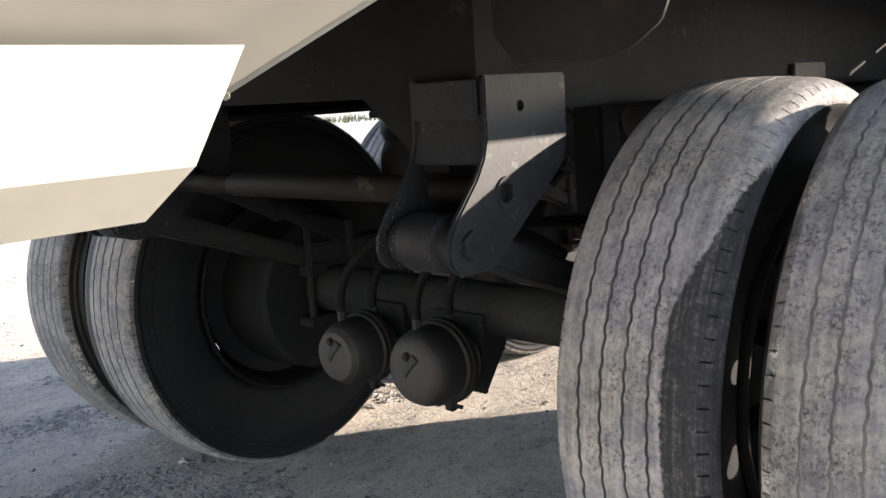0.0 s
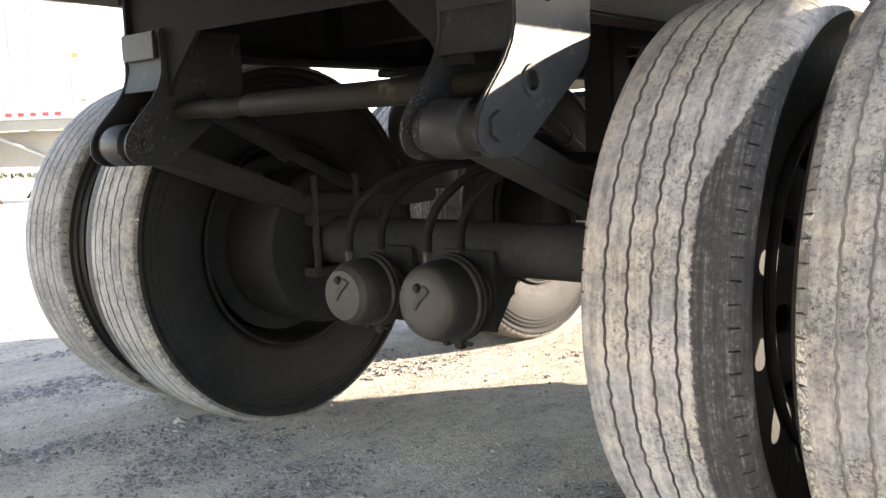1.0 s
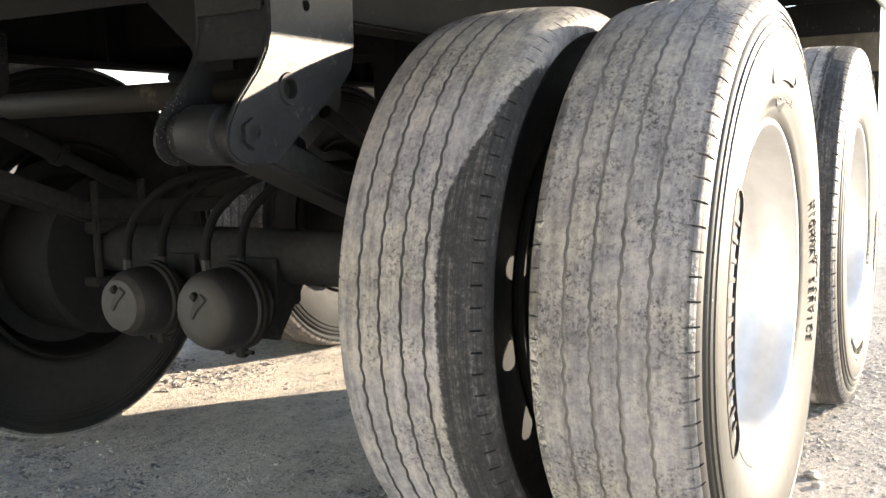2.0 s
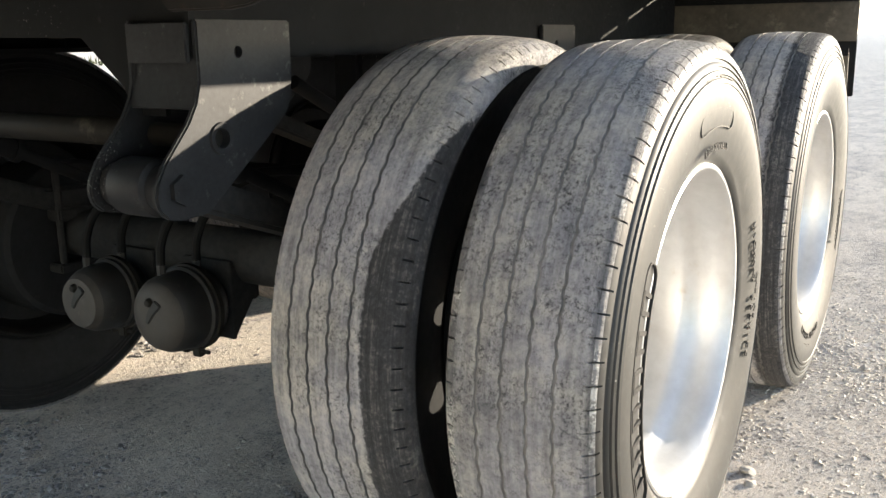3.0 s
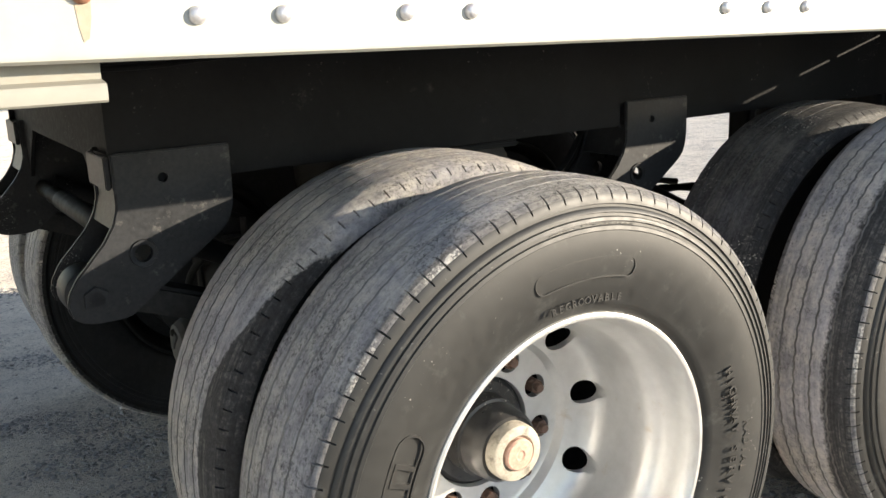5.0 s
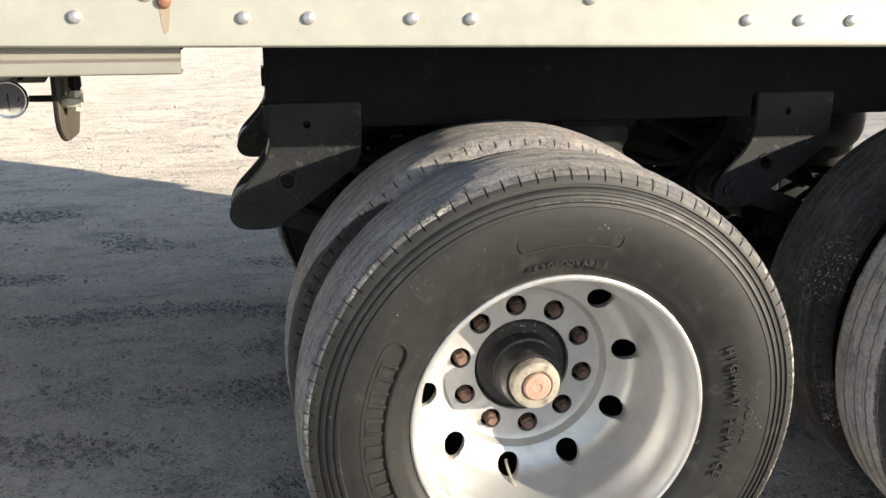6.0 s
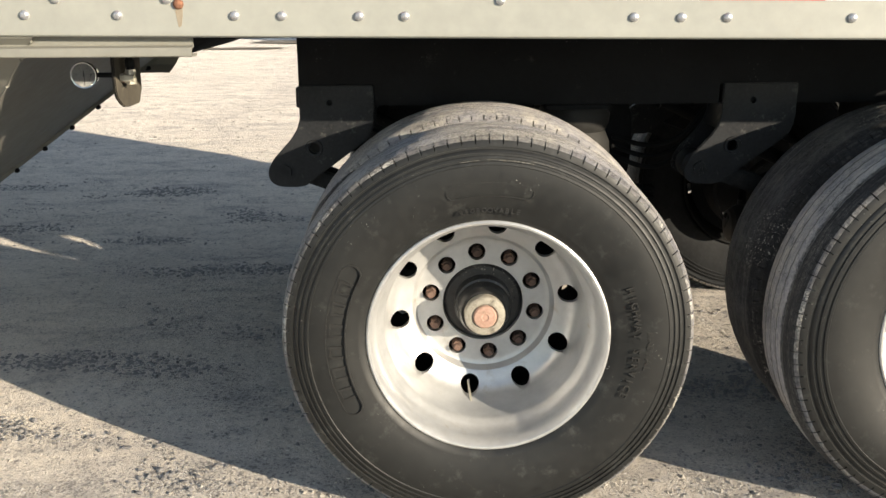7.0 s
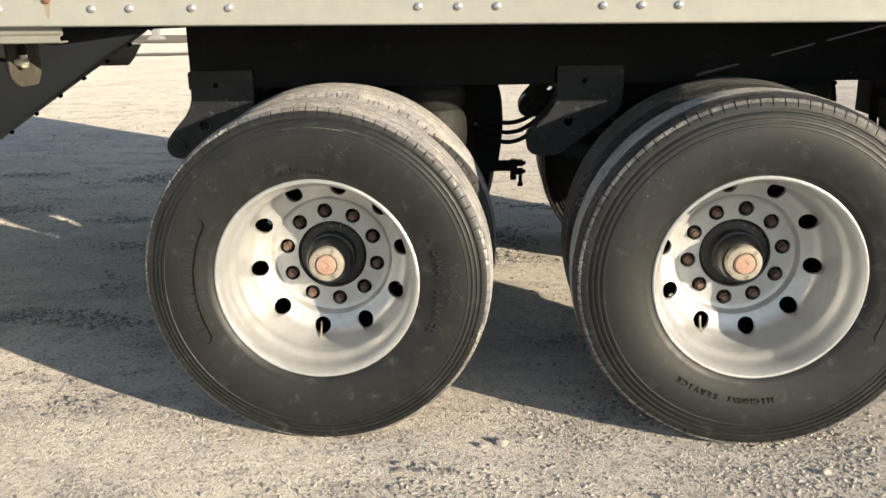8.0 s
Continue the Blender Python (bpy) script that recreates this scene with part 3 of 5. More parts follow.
def rim_mesh(name, mat, nut_turn, hole_turn, shift=0.0):
    """A pressed disc wheel with ten hand holes and ten stud holes."""
    front = [(0.1075, 0.150), (0.1085, 0.1465), (0.165, 0.1460), (0.174, 0.1452), (0.180, 0.1425), (0.186, 0.1340), (0.1905, 0.1260), (0.198, 0.1215), (0.214, 0.1165), (0.232, 0.108), (0.245, 0.094), (0.2515, 0.070), (0.254, 0.045),
             (0.2555, 0.010), (0.2560, -0.020), (0.2590, -0.034), (0.2680, -0.048), (0.2745, -0.062), (0.2765, -0.085), (0.2785, -0.104), (0.2820, -0.115), (0.2850, -0.1235), (0.2880, -0.1275), (0.2925, -0.1285),
             (0.2960, -0.1265), (0.2975, -0.1220)]
    back = [(0.2945, -0.113), (0.288, -0.104), (0.285, -0.08), (0.283, -0.055), (0.262, -0.03), (0.262, 0.05), (0.283, 0.075), (0.285, 0.10), (0.294, 0.113), (0.297, 0.122), (0.293, 0.128),
            (0.286, 0.122), (0.279, 0.104), (0.276, 0.08), (0.257, 0.093), (0.244, 0.110), (0.230, 0.1255), (0.212, 0.138), (0.198, 0.146), (0.186, 0.160), (0.165, 0.1655), (0.1075, 0.1655)]
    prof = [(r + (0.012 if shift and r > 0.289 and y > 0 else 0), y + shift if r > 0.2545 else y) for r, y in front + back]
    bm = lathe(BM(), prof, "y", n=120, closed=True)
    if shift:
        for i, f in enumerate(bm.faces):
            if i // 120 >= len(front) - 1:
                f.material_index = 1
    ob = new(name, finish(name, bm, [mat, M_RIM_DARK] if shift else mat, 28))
    cut = BM()
    for k in range(10):
        for rad, turn, size in ((0.226, hole_turn, 0.0255), (0.14288, nut_turn, 0.0235)):
            a = radians(turn + 36 * k)
            rod(cut, (rad * math.cos(a), 0.04, rad * math.sin(a)), (rad * math.cos(a), 0.22, rad * math.sin(a)), size, 24)
    tool = new("cutter", finish("cutter", cut, mat))
    mod = ob.modifiers.new("holes", "BOOLEAN")
    mod.object, mod.operation, mod.solver = tool, "DIFFERENCE", "EXACT"
    me = bpy.data.meshes.new_from_object(ob.evaluated_get(bpy.context.evaluated_depsgraph_get()))
    me.name = name
    bpy.data.objects.remove(ob)
    bpy.data.objects.remove(tool)
    me.set_sharp_from_angle(angle=radians(28))
    return me


TYRE_IN_REAR = tyre_mesh(True, M_WALL_IN, M_TREAD_DARK, 0.516)
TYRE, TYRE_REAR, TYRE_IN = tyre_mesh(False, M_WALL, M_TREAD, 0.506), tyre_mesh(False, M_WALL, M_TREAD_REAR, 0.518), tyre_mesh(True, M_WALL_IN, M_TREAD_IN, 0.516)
NUT_TURN, HOLE_TURN = 24.8, 8.8
RIM = rim_mesh("wheel", M_RIM, NUT_TURN, HOLE_TURN)
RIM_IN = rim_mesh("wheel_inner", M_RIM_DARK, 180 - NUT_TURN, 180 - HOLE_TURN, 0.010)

nb = BM()
d = bmesh.ops.create_cone(nb, cap_ends=True, segments=6, radius1=0.0158, radius2=0.0148, depth=0.03)
turned(nb, Matrix.Translation((0, 0.153, 0)) @ Matrix.Rotation(radians(90), 4, "X"))
lathe(nb, [(0.0, 0.127), (0.0085, 0.1275), (0.0095, 0.130), (0.0095, 0.145)], "y", n=12)
NUT = finish("lug_nut", nb, M_NUT)
HUB = finish("hub", lathe(BM(), [(0.106, 0.175), (0.106, 0.158), (0.098, 0.152), (0.0775, 0.150), (0.0755, 0.120), (0.0765, 0.1185), (0.0765, 0.112), (0.071, 0.110), (0.069, 0.085), (0.067, 0.068), (0.060, 0.058), (0.0, 0.058)], "y", n=48), M_HUB, 30)
CAP = finish("hub_cap", lathe(BM(), [(0.0535, 0.060), (0.0535, 0.040), (0.0515, 0.034), (0.047, 0.0315), (0.035, 0.031), (0.033, 0.034), (0.031, 0.036), (0.0, 0.036)], "y", n=40), M_CAP, 30)
PLUG = finish("plug", lathe(BM(), [(0.030, 0.037), (0.030, 0.028), (0.027, 0.0245), (0.010, 0.0235), (0.007, 0.0255), (0.0, 0.0255)], "y", n=32), M_PLUG, 30)
vb = BM()
hose(vb, [(-0.040, 0.118, -0.215), (-0.039, 0.100, -0.232), (-0.036, 0.070, -0.248)], 0.0032, 8, 5)
rod(vb, (-0.0362, 0.074, -0.246), (-0.0352, 0.058, -0.2545), 0.0042, 10)
VALVE = finish("valve_stem", vb, M_BRASS)


HUB_BOLT = finish("hub_bolt", rod(BM(), (0.062, 0.104, 0), (0.062, 0.116, 0), 0.0065, 6), M_HUB)


def mouldings(spin, relief, mark):
    """Raised mouldings on the outer wall: plain words where they can be read, bars for a maker's mark. Name, mesh and label of each."""
    made = []
    for words in (("HIGHWAY SERVICE", 0.349, radians(-1 + spin), 0.0185, False), ("RADIAL", 0.381, radians(-4 + spin), 0.0165, False), ("REGROOVABLE", 0.322, radians(90 + spin), 0.0125, False)):
        text, radius, mid, height, flip = words
        for i, ch in enumerate(text):
            if ch != " ":
                bm = letters([(ch, radius, mid - (i - (len(text) - 1) / 2) * height * 1.04 / radius, height, flip)])
                made.append(("letter", finish("letter", turned(bm, Matrix.Translation((0, -0.1495 + 0.0012 - relief, 0))), M_LETTER), ""))
    bm = BM()
    capsule_outline(bm, 0.3765, 0.016, 77 + spin, 103 + spin, -0.1491 - relief, -0.146, 0.0016)
    made.append(("label_rib", finish("label_rib", bm, M_LETTER), ""))
    if not mark:
        return made
    for r0, r1, a0, a1 in ((0.4425, 0.4450, 77, 88), (0.4478, 0.4495, 71, 78), (0.4425, 0.4436, 93, 99), (0.4440, 0.4452, 84, 91)):
        bm = BM()
        arc_bar(bm, r0, r1, a0, a1, -0.1462 if r0 < 0.45 else -0.1438, -0.138, 12)
        made.append(("scuff", finish("scuff", bm, M_SCUFF), "pale scuff"))
    bm = BM()
    capsule_outline(bm, 0.3685, 0.0235, 152 + spin, 206 + spin, -0.1502 - relief, -0.146, 0.003)
    made.append(("mark_rib", finish("mark_rib", bm, M_LETTER), ""))
    for k in range(6):
        bm = BM()
        a = 155 + spin + k * 8.6
        arc_bar(bm, 0.352, 0.385, a, a + 1.1, -0.1493 - relief, -0.146, 2)
        arc_bar(bm, 0.352, 0.385, a + 4.2, a + 5.3, -0.1493 - relief, -0.146, 2)
        arc_bar(bm, 0.3805, 0.385, a + 1.1, a + 4.2, -0.1493 - relief, -0.146, 2)
        made.append(("mark_bar", finish("mark_bar", bm, M_LETTER), ""))
    return made


trailer = thing("hopper_trailer", "cream hopper-bottom grain trailer with tandem dual wheels", "trailer")
LETTERS = [mouldings(0, 0.0008, True), mouldings(-86, -0.0005, False)]


def wheel(x, y, flip, outer, spin, which, inset=0.0):
    """One wheel of a dual pair; flip turns its dished face towards +y."""
    m = pose(x, y, HUB_Z, 0, 0, 180 if flip else 0) @ pose(0, 0, 0, 0, spin, 0)
    w = part("wheel", RIM if outer else RIM_IN, None, trailer, "silver disc wheel with ten hand holes" if outer else "near-black inner disc wheel", m)
    part("tyre", (TYRE_REAR if which else TYRE) if outer else TYRE_IN_REAR if which else TYRE_IN, None, w, "worn dusty black highway tyre", pose(0, (-0.015 if outer else 0.038) - inset, 0, 0, random.uniform(0, 40) if outer else 0, 0))
    if outer:
        for k in range(10):
            a = radians(NUT_TURN + 36 * k)
            part("lug_nut", NUT, None, w, "", Matrix.Translation((0.14288 * math.cos(a), 0, 0.14288 * math.sin(a))) @ pose(0, 0, 0, 0, 17 * k, 0))
        part("hub", HUB, None, w, "greasy black hub")
        for k in range(6):
            part("hub_bolt", HUB_BOLT, None, w, "", pose(0, 0, 0, 0, 60 * k, 0))
        part("hub_cap", CAP, None, w, "dusty cream hub cap")
        part("plug", PLUG, None, w, "faded red rubber plug")
        part("valve_stem", VALVE, None, w)
        for nm, me, lb in LETTERS[which]:
            part(nm, me, None, w, lb)
    return w


CY = 1.07
Y_OUT, Y_IN = 0.0, 0.331
for k in range(2):
    x = k * AXLE_GAP
    wheel(x, Y_OUT, False, True, 0 if k == 0 else 16.5, k)
    wheel(x, Y_IN, True, False, 2 * k, k)
    wheel(x, 2 * CY - Y_IN, False, False, 5, k, 0.03)
    wheel(x, 2 * CY - Y_OUT, True, True, 11, k, 0.02)

# ---- axles, brakes and arms ----
for k in range(2):
    x = k * AXLE_GAP
    ax = part("axle", lathe(BM(), [(0.0, 0.36), (0.055, 0.36), (0.055, 0.50), (0.0635, 0.54), (0.0635, 2 * CY - 0.54), (0.055, 2 * CY - 0.50), (0.055, 2 * CY - 0.36), (0.0, 2 * CY - 0.36)], "y", (x, 0, HUB_Z + 0.018), 32), M_AXLE, trailer, "grimy round axle tube")
    for side in (0, 1):
        def mir(y):
            return 2 * CY - y if side else y
        ys = sorted((mir(0.40), mir(0.60)))
        part("brake_drum", lathe(BM(), [(0.0, ys[0]), (0.20, ys[0]), (0.212, ys[0] + 0.01), (0.212, ys[1] - 0.05), (0.205, ys[1] - 0.04), (0.205, ys[1] - 0.006), (0.197, ys[1]), (0.0, ys[1])], "y", (x, 0, HUB_Z), 48), M_WALL_IN, ax, "dirty black brake drum")
        # Added disc that stops light showing through the wheel's hand holes.
        ys = sorted((mir(0.396), mir(0.390)))
        part("barrel_blank", lathe(BM(), [(0.0, ys[0]), (0.2525, ys[0]), (0.2525, ys[1]), (0.0, ys[1])], "y", (x, 0, HUB_Z), 48), M_WALL_IN, ax, "added black disc closing the wheel's barrel")
        yc = mir(0.985 if k == 0 else 0.98) if side == 0 else mir(0.905)
        zc = 0.428
        # service and spring brake chamber: two pressed cans clamped by a band, on the axle's front
        x0 = x - 0.245
        rr = 0.090 if side == 0 else 0.080
        can = part("brake_chamber", lathe(BM(), [(0.0, 0.0), (0.040, 0.0), (0.058, 0.003), (rr - 0.014, 0.014), (rr - 0.004, 0.032), (rr, 0.055), (rr, 0.086), (rr + 0.006, 0.090), (rr + 0.006, 0.100), (rr, 0.104), (rr, 0.122), (rr - 0.012, 0.150),
                                                  (rr - 0.030, 0.168), (0.0, 0.170)], "x", (x0, yc, zc), 40), M_CHAMBER, trailer, "dusty dark brake chamber")
        part("end_cap", lathe(BM(), [(0.0, -0.0025), (0.040, -0.0022), (0.058, 0.001), (rr - 0.017, 0.0095), (rr - 0.012, 0.0165)], "x", (x0, yc, zc), 40), M_CHAMBER_CAP, can, "dusty brown end cap")
        part("cap_stud", lathe(BM(), [(0.0, -0.012), (0.007, -0.011), (0.010, -0.006), (0.011, 0.0)], "x", (x0, yc + 0.006, zc + 0.036), 14), M_TUBE, can)
        cb = BM()
        lathe(cb, [(rr + 0.003, 0.100), (rr + 0.011, 0.102), (rr + 0.011, 0.114), (rr + 0.003, 0.116)], "x", (x0, yc, zc), 40)
        box(cb, x0 + 0.098, x0 + 0.118, yc - 0.03, yc - 0.005, zc - rr - 0.026, zc - rr, 0.003)
        box(cb, x0 + 0.098, x0 + 0.118, yc + 0.012, yc + 0.03, zc - rr - 0.022, zc - rr, 0.003)
        rod(cb, (x0 + 0.108, yc - 0.05, zc - rr - 0.013), (x0 + 0.108, yc + 0.05, zc - rr - 0.013), 0.005, 8)
        part("clamp_band", cb, M_TUBE, can)
        kb = BM()
        prism(kb, [(-0.030, 0.022), (-0.012, 0.034), (0.006, 0.016), (0.018, -0.006), (0.022, -0.022), (0.012, -0.024), (-0.004, -0.002), (-0.018, 0.010)], "x", x0 - 0.006, x0 + 0.004, 0.002)
        turned(kb, Matrix.Translation((0, yc, zc + 0.01)))
        part("release_tab", kb, M_CHAMBER, can)
        for px, py, pz in ((x0 + 0.05, yc + 0.02, zc + rr - 0.008), (x0 + 0.125, yc - 0.012, zc + rr - 0.016)):
            part("air_port", rod(BM(), (px, py, pz), (px, py, pz + 0.032), 0.010, 6), M_CHAMBER, can)
        # chamber bracket and push rod to the slack adjuster
        bb = BM()
        prism(bb, [(x0 + 0.165, zc - 0.085), (x0 + 0.176, zc - 0.085), (x0 + 0.176, zc + 0.1), (x0 + 0.165, zc + 0.1)], "y", yc - 0.075, yc + 0.075, 0.002)
        prism(bb, [(x0 + 0.172, zc - 0.085), (x + 0.02, zc + 0.03), (x + 0.03, zc + 0.09), (x0 + 0.172, zc + 0.09)], "y", yc - 0.072, yc - 0.062)
        rod(bb, (x0 + 0.17, yc, zc), (x + 0.05, yc, zc - 0.005), 0.012, 10)
        box(bb, x + 0.03, x + 0.075, yc - 0.02, yc + 0.02, zc - 0.03, zc + 0.13, 0.006)
        part("chamber_bracket", bb, M_AXLE, trailer)
        # hoses from the chamber up and back over the axle
        for j, (dx, dy) in enumerate(((0.05, 0.02), (0.125, -0.012))):
            hb = BM()
            px, py = x0 + dx, yc + dy
            hose(hb, [(px, py, zc + rr + 0.018), (px + 0.004, py - 0.004, zc + rr + 0.07), (px + 0.02, py - 0.03, zc + rr + 0.13), (px + 0.07, py - 0.09, zc + rr + 0.19), (px + 0.16, py - 0.17, zc + rr + 0.215), (px + 0.30, py - 0.24, zc + rr + 0.20)], 0.0105, 10, 8)
            part("air_hose", hb, M_HOSE, trailer, "black rubber air hose")
        # trailing arm from the hanger's bush to the axle
        yl = mir(0.59)
        tb = BM()
        prism(tb, [(x - 0.60, 0.822), (x - 0.54, 0.822), (x - 0.10, 0.656), (x + 0.10, 0.645), (x + 0.42, 0.64), (x + 0.42, 0.60), (x + 0.12, 0.590), (x + 0.03, 0.580), (x - 0.10, 0.600), (x - 0.56, 0.768), (x - 0.60, 0.772)], "y", yl - 0.045, yl + 0.045, 0.008)
        part("trailing_arm", tb, M_AXLE, trailer, "grimy steel trailing arm")
        sb = BM()
        box(sb, x - 0.085, x + 0.085, yl - 0.06, yl + 0.06, HUB_Z + 0.06, 0.60, 0.006)
        for u in (-0.075, 0.075):
            for v in (-0.045, 0.045):
                rod(sb, (x + u, yl + v, HUB_Z - 0.065), (x + u, yl + v, 0.70), 0.010, 8)
        box(sb, x - 0.095, x + 0.095, yl - 0.06, yl + 0.06, HUB_Z - 0.075, HUB_Z - 0.05, 0.004)
        part("axle_seat", sb, M_AXLE, trailer)
        # shock absorber
        qb = BM()
        rod(qb, (x - 0.47, mir(0.72), 0.885), (x - 0.24, mir(0.72), 0.775), 0.024, 14)
        rod(qb, (x - 0.30, mir(0.72), 0.805), (x - 0.03, mir(0.72), 0.675), 0.016, 12)
        rod(qb, (x - 0.245, mir(0.72), 0.777), (x - 0.225, mir(0.72), 0.768), 0.028, 14)
        part("shock_absorber", qb, M_BLACK, trailer)
        # air spring with its plates
        xa, ya = x + (0.385 if side else 0.30), mir(0.63)
        sp = part("air_spring", lathe(BM(), [(0.0, 0.64), (0.085, 0.64), (0.088, 0.68), (0.082, 0.72), (0.098, 0.74), (0.112, 0.775), (0.116, 0.82), (0.112, 0.865), (0.098, 0.90), (0.110, 0.925), (0.112, 0.95), (0.100, 0.972), (0.0, 0.974)], "z", (xa, ya, 0), 40), M_BAG, trailer, "dusty rubber air spring")
        part("spring_plate", box(BM(), xa - 0.10, xa + 0.10, ya - 0.10, ya + 0.10, 0.972, 0.9935 if side else 0.986, 0.004), M_BLACK, sp)

# ---- hangers ----
PLATE = [(-0.525, 1.05), (-0.525, 0.955), (-0.534, 0.925), (-0.553, 0.895), (-0.606, 0.838), (-0.623, 0.810), (-0.628, 0.788), (-0.622, 0.768), (-0.607, 0.755), (-0.585, 0.749), (-0.535, 0.749), (-0.515, 0.753), (-0.500, 0.765),
         (-0.335, 0.885), (-0.318, 0.903), (-0.310, 0.925), (-0.306, 0.955), (-0.306, 1.05)]


def plate_with_hole(y0, y1, pts, holes, mat, name, parent, label):
    bm = prism(BM(), pts, "y", y0, y1, 0.003)
    ob = new(name, finish(name, bm, mat))
    cut = BM()
    for hx, hz, r in holes:
        rod(cut, (hx, y0 - 0.05, hz), (hx, y1 + 0.05, hz), r, 24)
    tool = new("cutter", finish("cutter", cut, mat))
    mod = ob.modifiers.new("holes", "BOOLEAN")
    mod.object, mod.operation, mod.solver = tool, "DIFFERENCE", "EXACT"
    me = bpy.data.meshes.new_from_object(ob.evaluated_get(bpy.context.evaluated_depsgraph_get()))
    me.name = name
    bpy.data.objects.remove(ob)
    bpy.data.objects.remove(tool)
    me.set_sharp_from_angle(angle=radians(35))
    return me


OUT_PLATE = plate_with_hole(0.508, 0.520, PLATE, [(-0.486, 0.866, 0.0165), (-0.436, 1.000, 0.0095)], M_HANGER, "outer_plate", None, "")
IN_PLATE = plate_with_hole(0.655, 0.667, PLATE, [(-0.486, 0.866, 0.0165)], M_HANGER, "inner_plate", None, "")
for k in range(2):
    for side in (0, 1):
        m = Matrix.Translation((k * AXLE_GAP, 0, 0))
        if side:
            m = m @ Matrix.Translation((0, 2 * CY, 0)) @ Matrix.Diagonal((1, -1, 1, 1))
        hg = BM()
        prism(hg, [(-0.520, 1.045), (-0.520, 0.962), (-0.535, 0.915), (-0.528, 0.913), (-0.510, 0.960), (-0.510, 1.045)], "y", 0.520, 0.655)
        box(hg, -0.50, -0.31, 0.520, 0.655, 0.93, 0.945)
        prism(hg, [(-0.525, 0.985), (-0.535, 0.985), (-0.535, 1.045), (-0.525, 1.045)], "y", 0.522, 0.653, 0.002)
        hanger = part("hanger", turned(hg, m), M_HANGER, trailer, "dusty black steel suspension hanger")
        if not side:
            part("outer_plate", OUT_PLATE, None, hanger, "", Matrix.Translation((k * AXLE_GAP, 0, 0)))
            part("inner_plate", IN_PLATE, None, hanger, "", Matrix.Translation((k * AXLE_GAP, 0, 0)))
        else:
            part("outer_plate", OUT_PLATE, None, hanger, "", Matrix.Translation((k * AXLE_GAP, 2 * CY - 1.028, 0)))
            part("inner_plate", IN_PLATE, None, hanger, "", Matrix.Translation((k * AXLE_GAP, 2 * CY - 1.322, 0)))
        bu = BM()
        lathe(bu, [(0.0, 0.522), (0.030, 0.522), (0.036, 0.526), (0.036, 0.548), (0.0455, 0.552), (0.047, 0.560), (0.047, 0.616), (0.0455, 0.624), (0.036, 0.628), (0.036, 0.650), (0.0, 0.654)], "y", (-0.578, 0, 0.796), 32)
        rod(bu, (-0.578, 0.500, 0.796), (-0.578, 0.675, 0.796), 0.014, 12)
        rod(bu, (-0.578, 0.500, 0.796), (-0.578, 0.510, 0.796), 0.024, 6)
        part("pivot_bush", turned(bu, m), M_HANGER, hanger, "worn steel pivot bush")
        cl = BM()
        lathe(cl, [(0.0165, 0.520), (0.0165, 0.505), (0.025, 0.504), (0.0265, 0.508), (0.0265, 0.512)], "y", (-0.486, 0, 0.866), 28)
        part("collar", turned(cl, m), M_HANGER, hanger)

# ---- frame ----
for side in (0, 1):
    fb = BM()
    s = -1 if side else 1
    y0 = 2 * CY - 0.522 if side else 0.522

    def yy(a):
        return y0 + s * a
    def seg(x0, x1, a, b, z0, z1, bev=0.0):
        p, q = sorted((yy(a), yy(b)))
        box(fb, x0, x1, p, q, z0, z1, bev)
    foot = 0.9935 if side else 0.988
    seg(-0.525, 1.92, 0.0, 0.010, foot + 0.004, 1.235)
    seg(-0.525, 1.92, 0.010, 0.085, foot, foot + 0.012)
    seg(-0.525, 1.92, 0.010, 0.085, 1.225, 1.237)
    beam = part("frame_beam", fb, M_BLACK, trailer, "black steel frame beam")
    for x in (0.02, 0.40, 1.15, 1.62):
        gb2 = BM()
        p, q = sorted((yy(0.012), yy(0.08)))
        box(gb2, x, x + 0.008, p, q, 1.002, 1.224)
        part("stiffener", gb2, M_BLACK, beam)
pl = BM()
prism(pl, [(0.533, 1.24), (0.533, 1.045), (0.60, 1.045), (0.60, 0.90), (0.668, 0.90), (0.695, 0.945), (0.79, 1.025), (2 * CY - 0.79, 1.032), (2 * CY - 0.695, 0.945), (2 * CY - 0.668, 0.90), (2 * CY - 0.60, 0.90), (2 * CY - 0.60, 1.045), (2 * CY - 0.533, 1.045), (2 * CY - 0.533, 1.24)], "x", -0.512, -0.502)
CROSS = part("cross_plate", pl, M_BLACK, trailer, "black cross plate with gussets")
part("cross_plate", CROSS.data, None, trailer, "black cross plate with gussets", Matrix.Translation((AXLE_GAP, 0, 0)))
for x in (0.15, 0.735, 1.30, 1.80):
    cb = BM()
    box(cb, x - 0.004, x + 0.004, 0.535, 2 * CY - 0.535, 1.06, 1.235)
    box(cb, x - 0.004, x + 0.06, 0.535, 2 * CY - 0.535, 1.055, 1.064)
    part("cross_member", cb, M_BLACK, trailer)
tb = BM()
lathe(tb, [(0.0, 0.52), (0.020, 0.52), (0.020, 1.28), (0.0235, 1.29), (0.0235, 1.32), (0.020, 1.33), (0.020, 2 * CY - 0.52), (0.0, 2 * CY - 0.52)], "y", (-0.486, 0, 0.867), 24)
lathe(tb, [(0.0205, 0.70), (0.0245, 0.71), (0.0245, 1.22), (0.0205, 1.23)], "y", (-0.486, 0, 0.867), 24)
part("cross_tube", tb, M_TUBE, trailer, "worn brown cross tube")

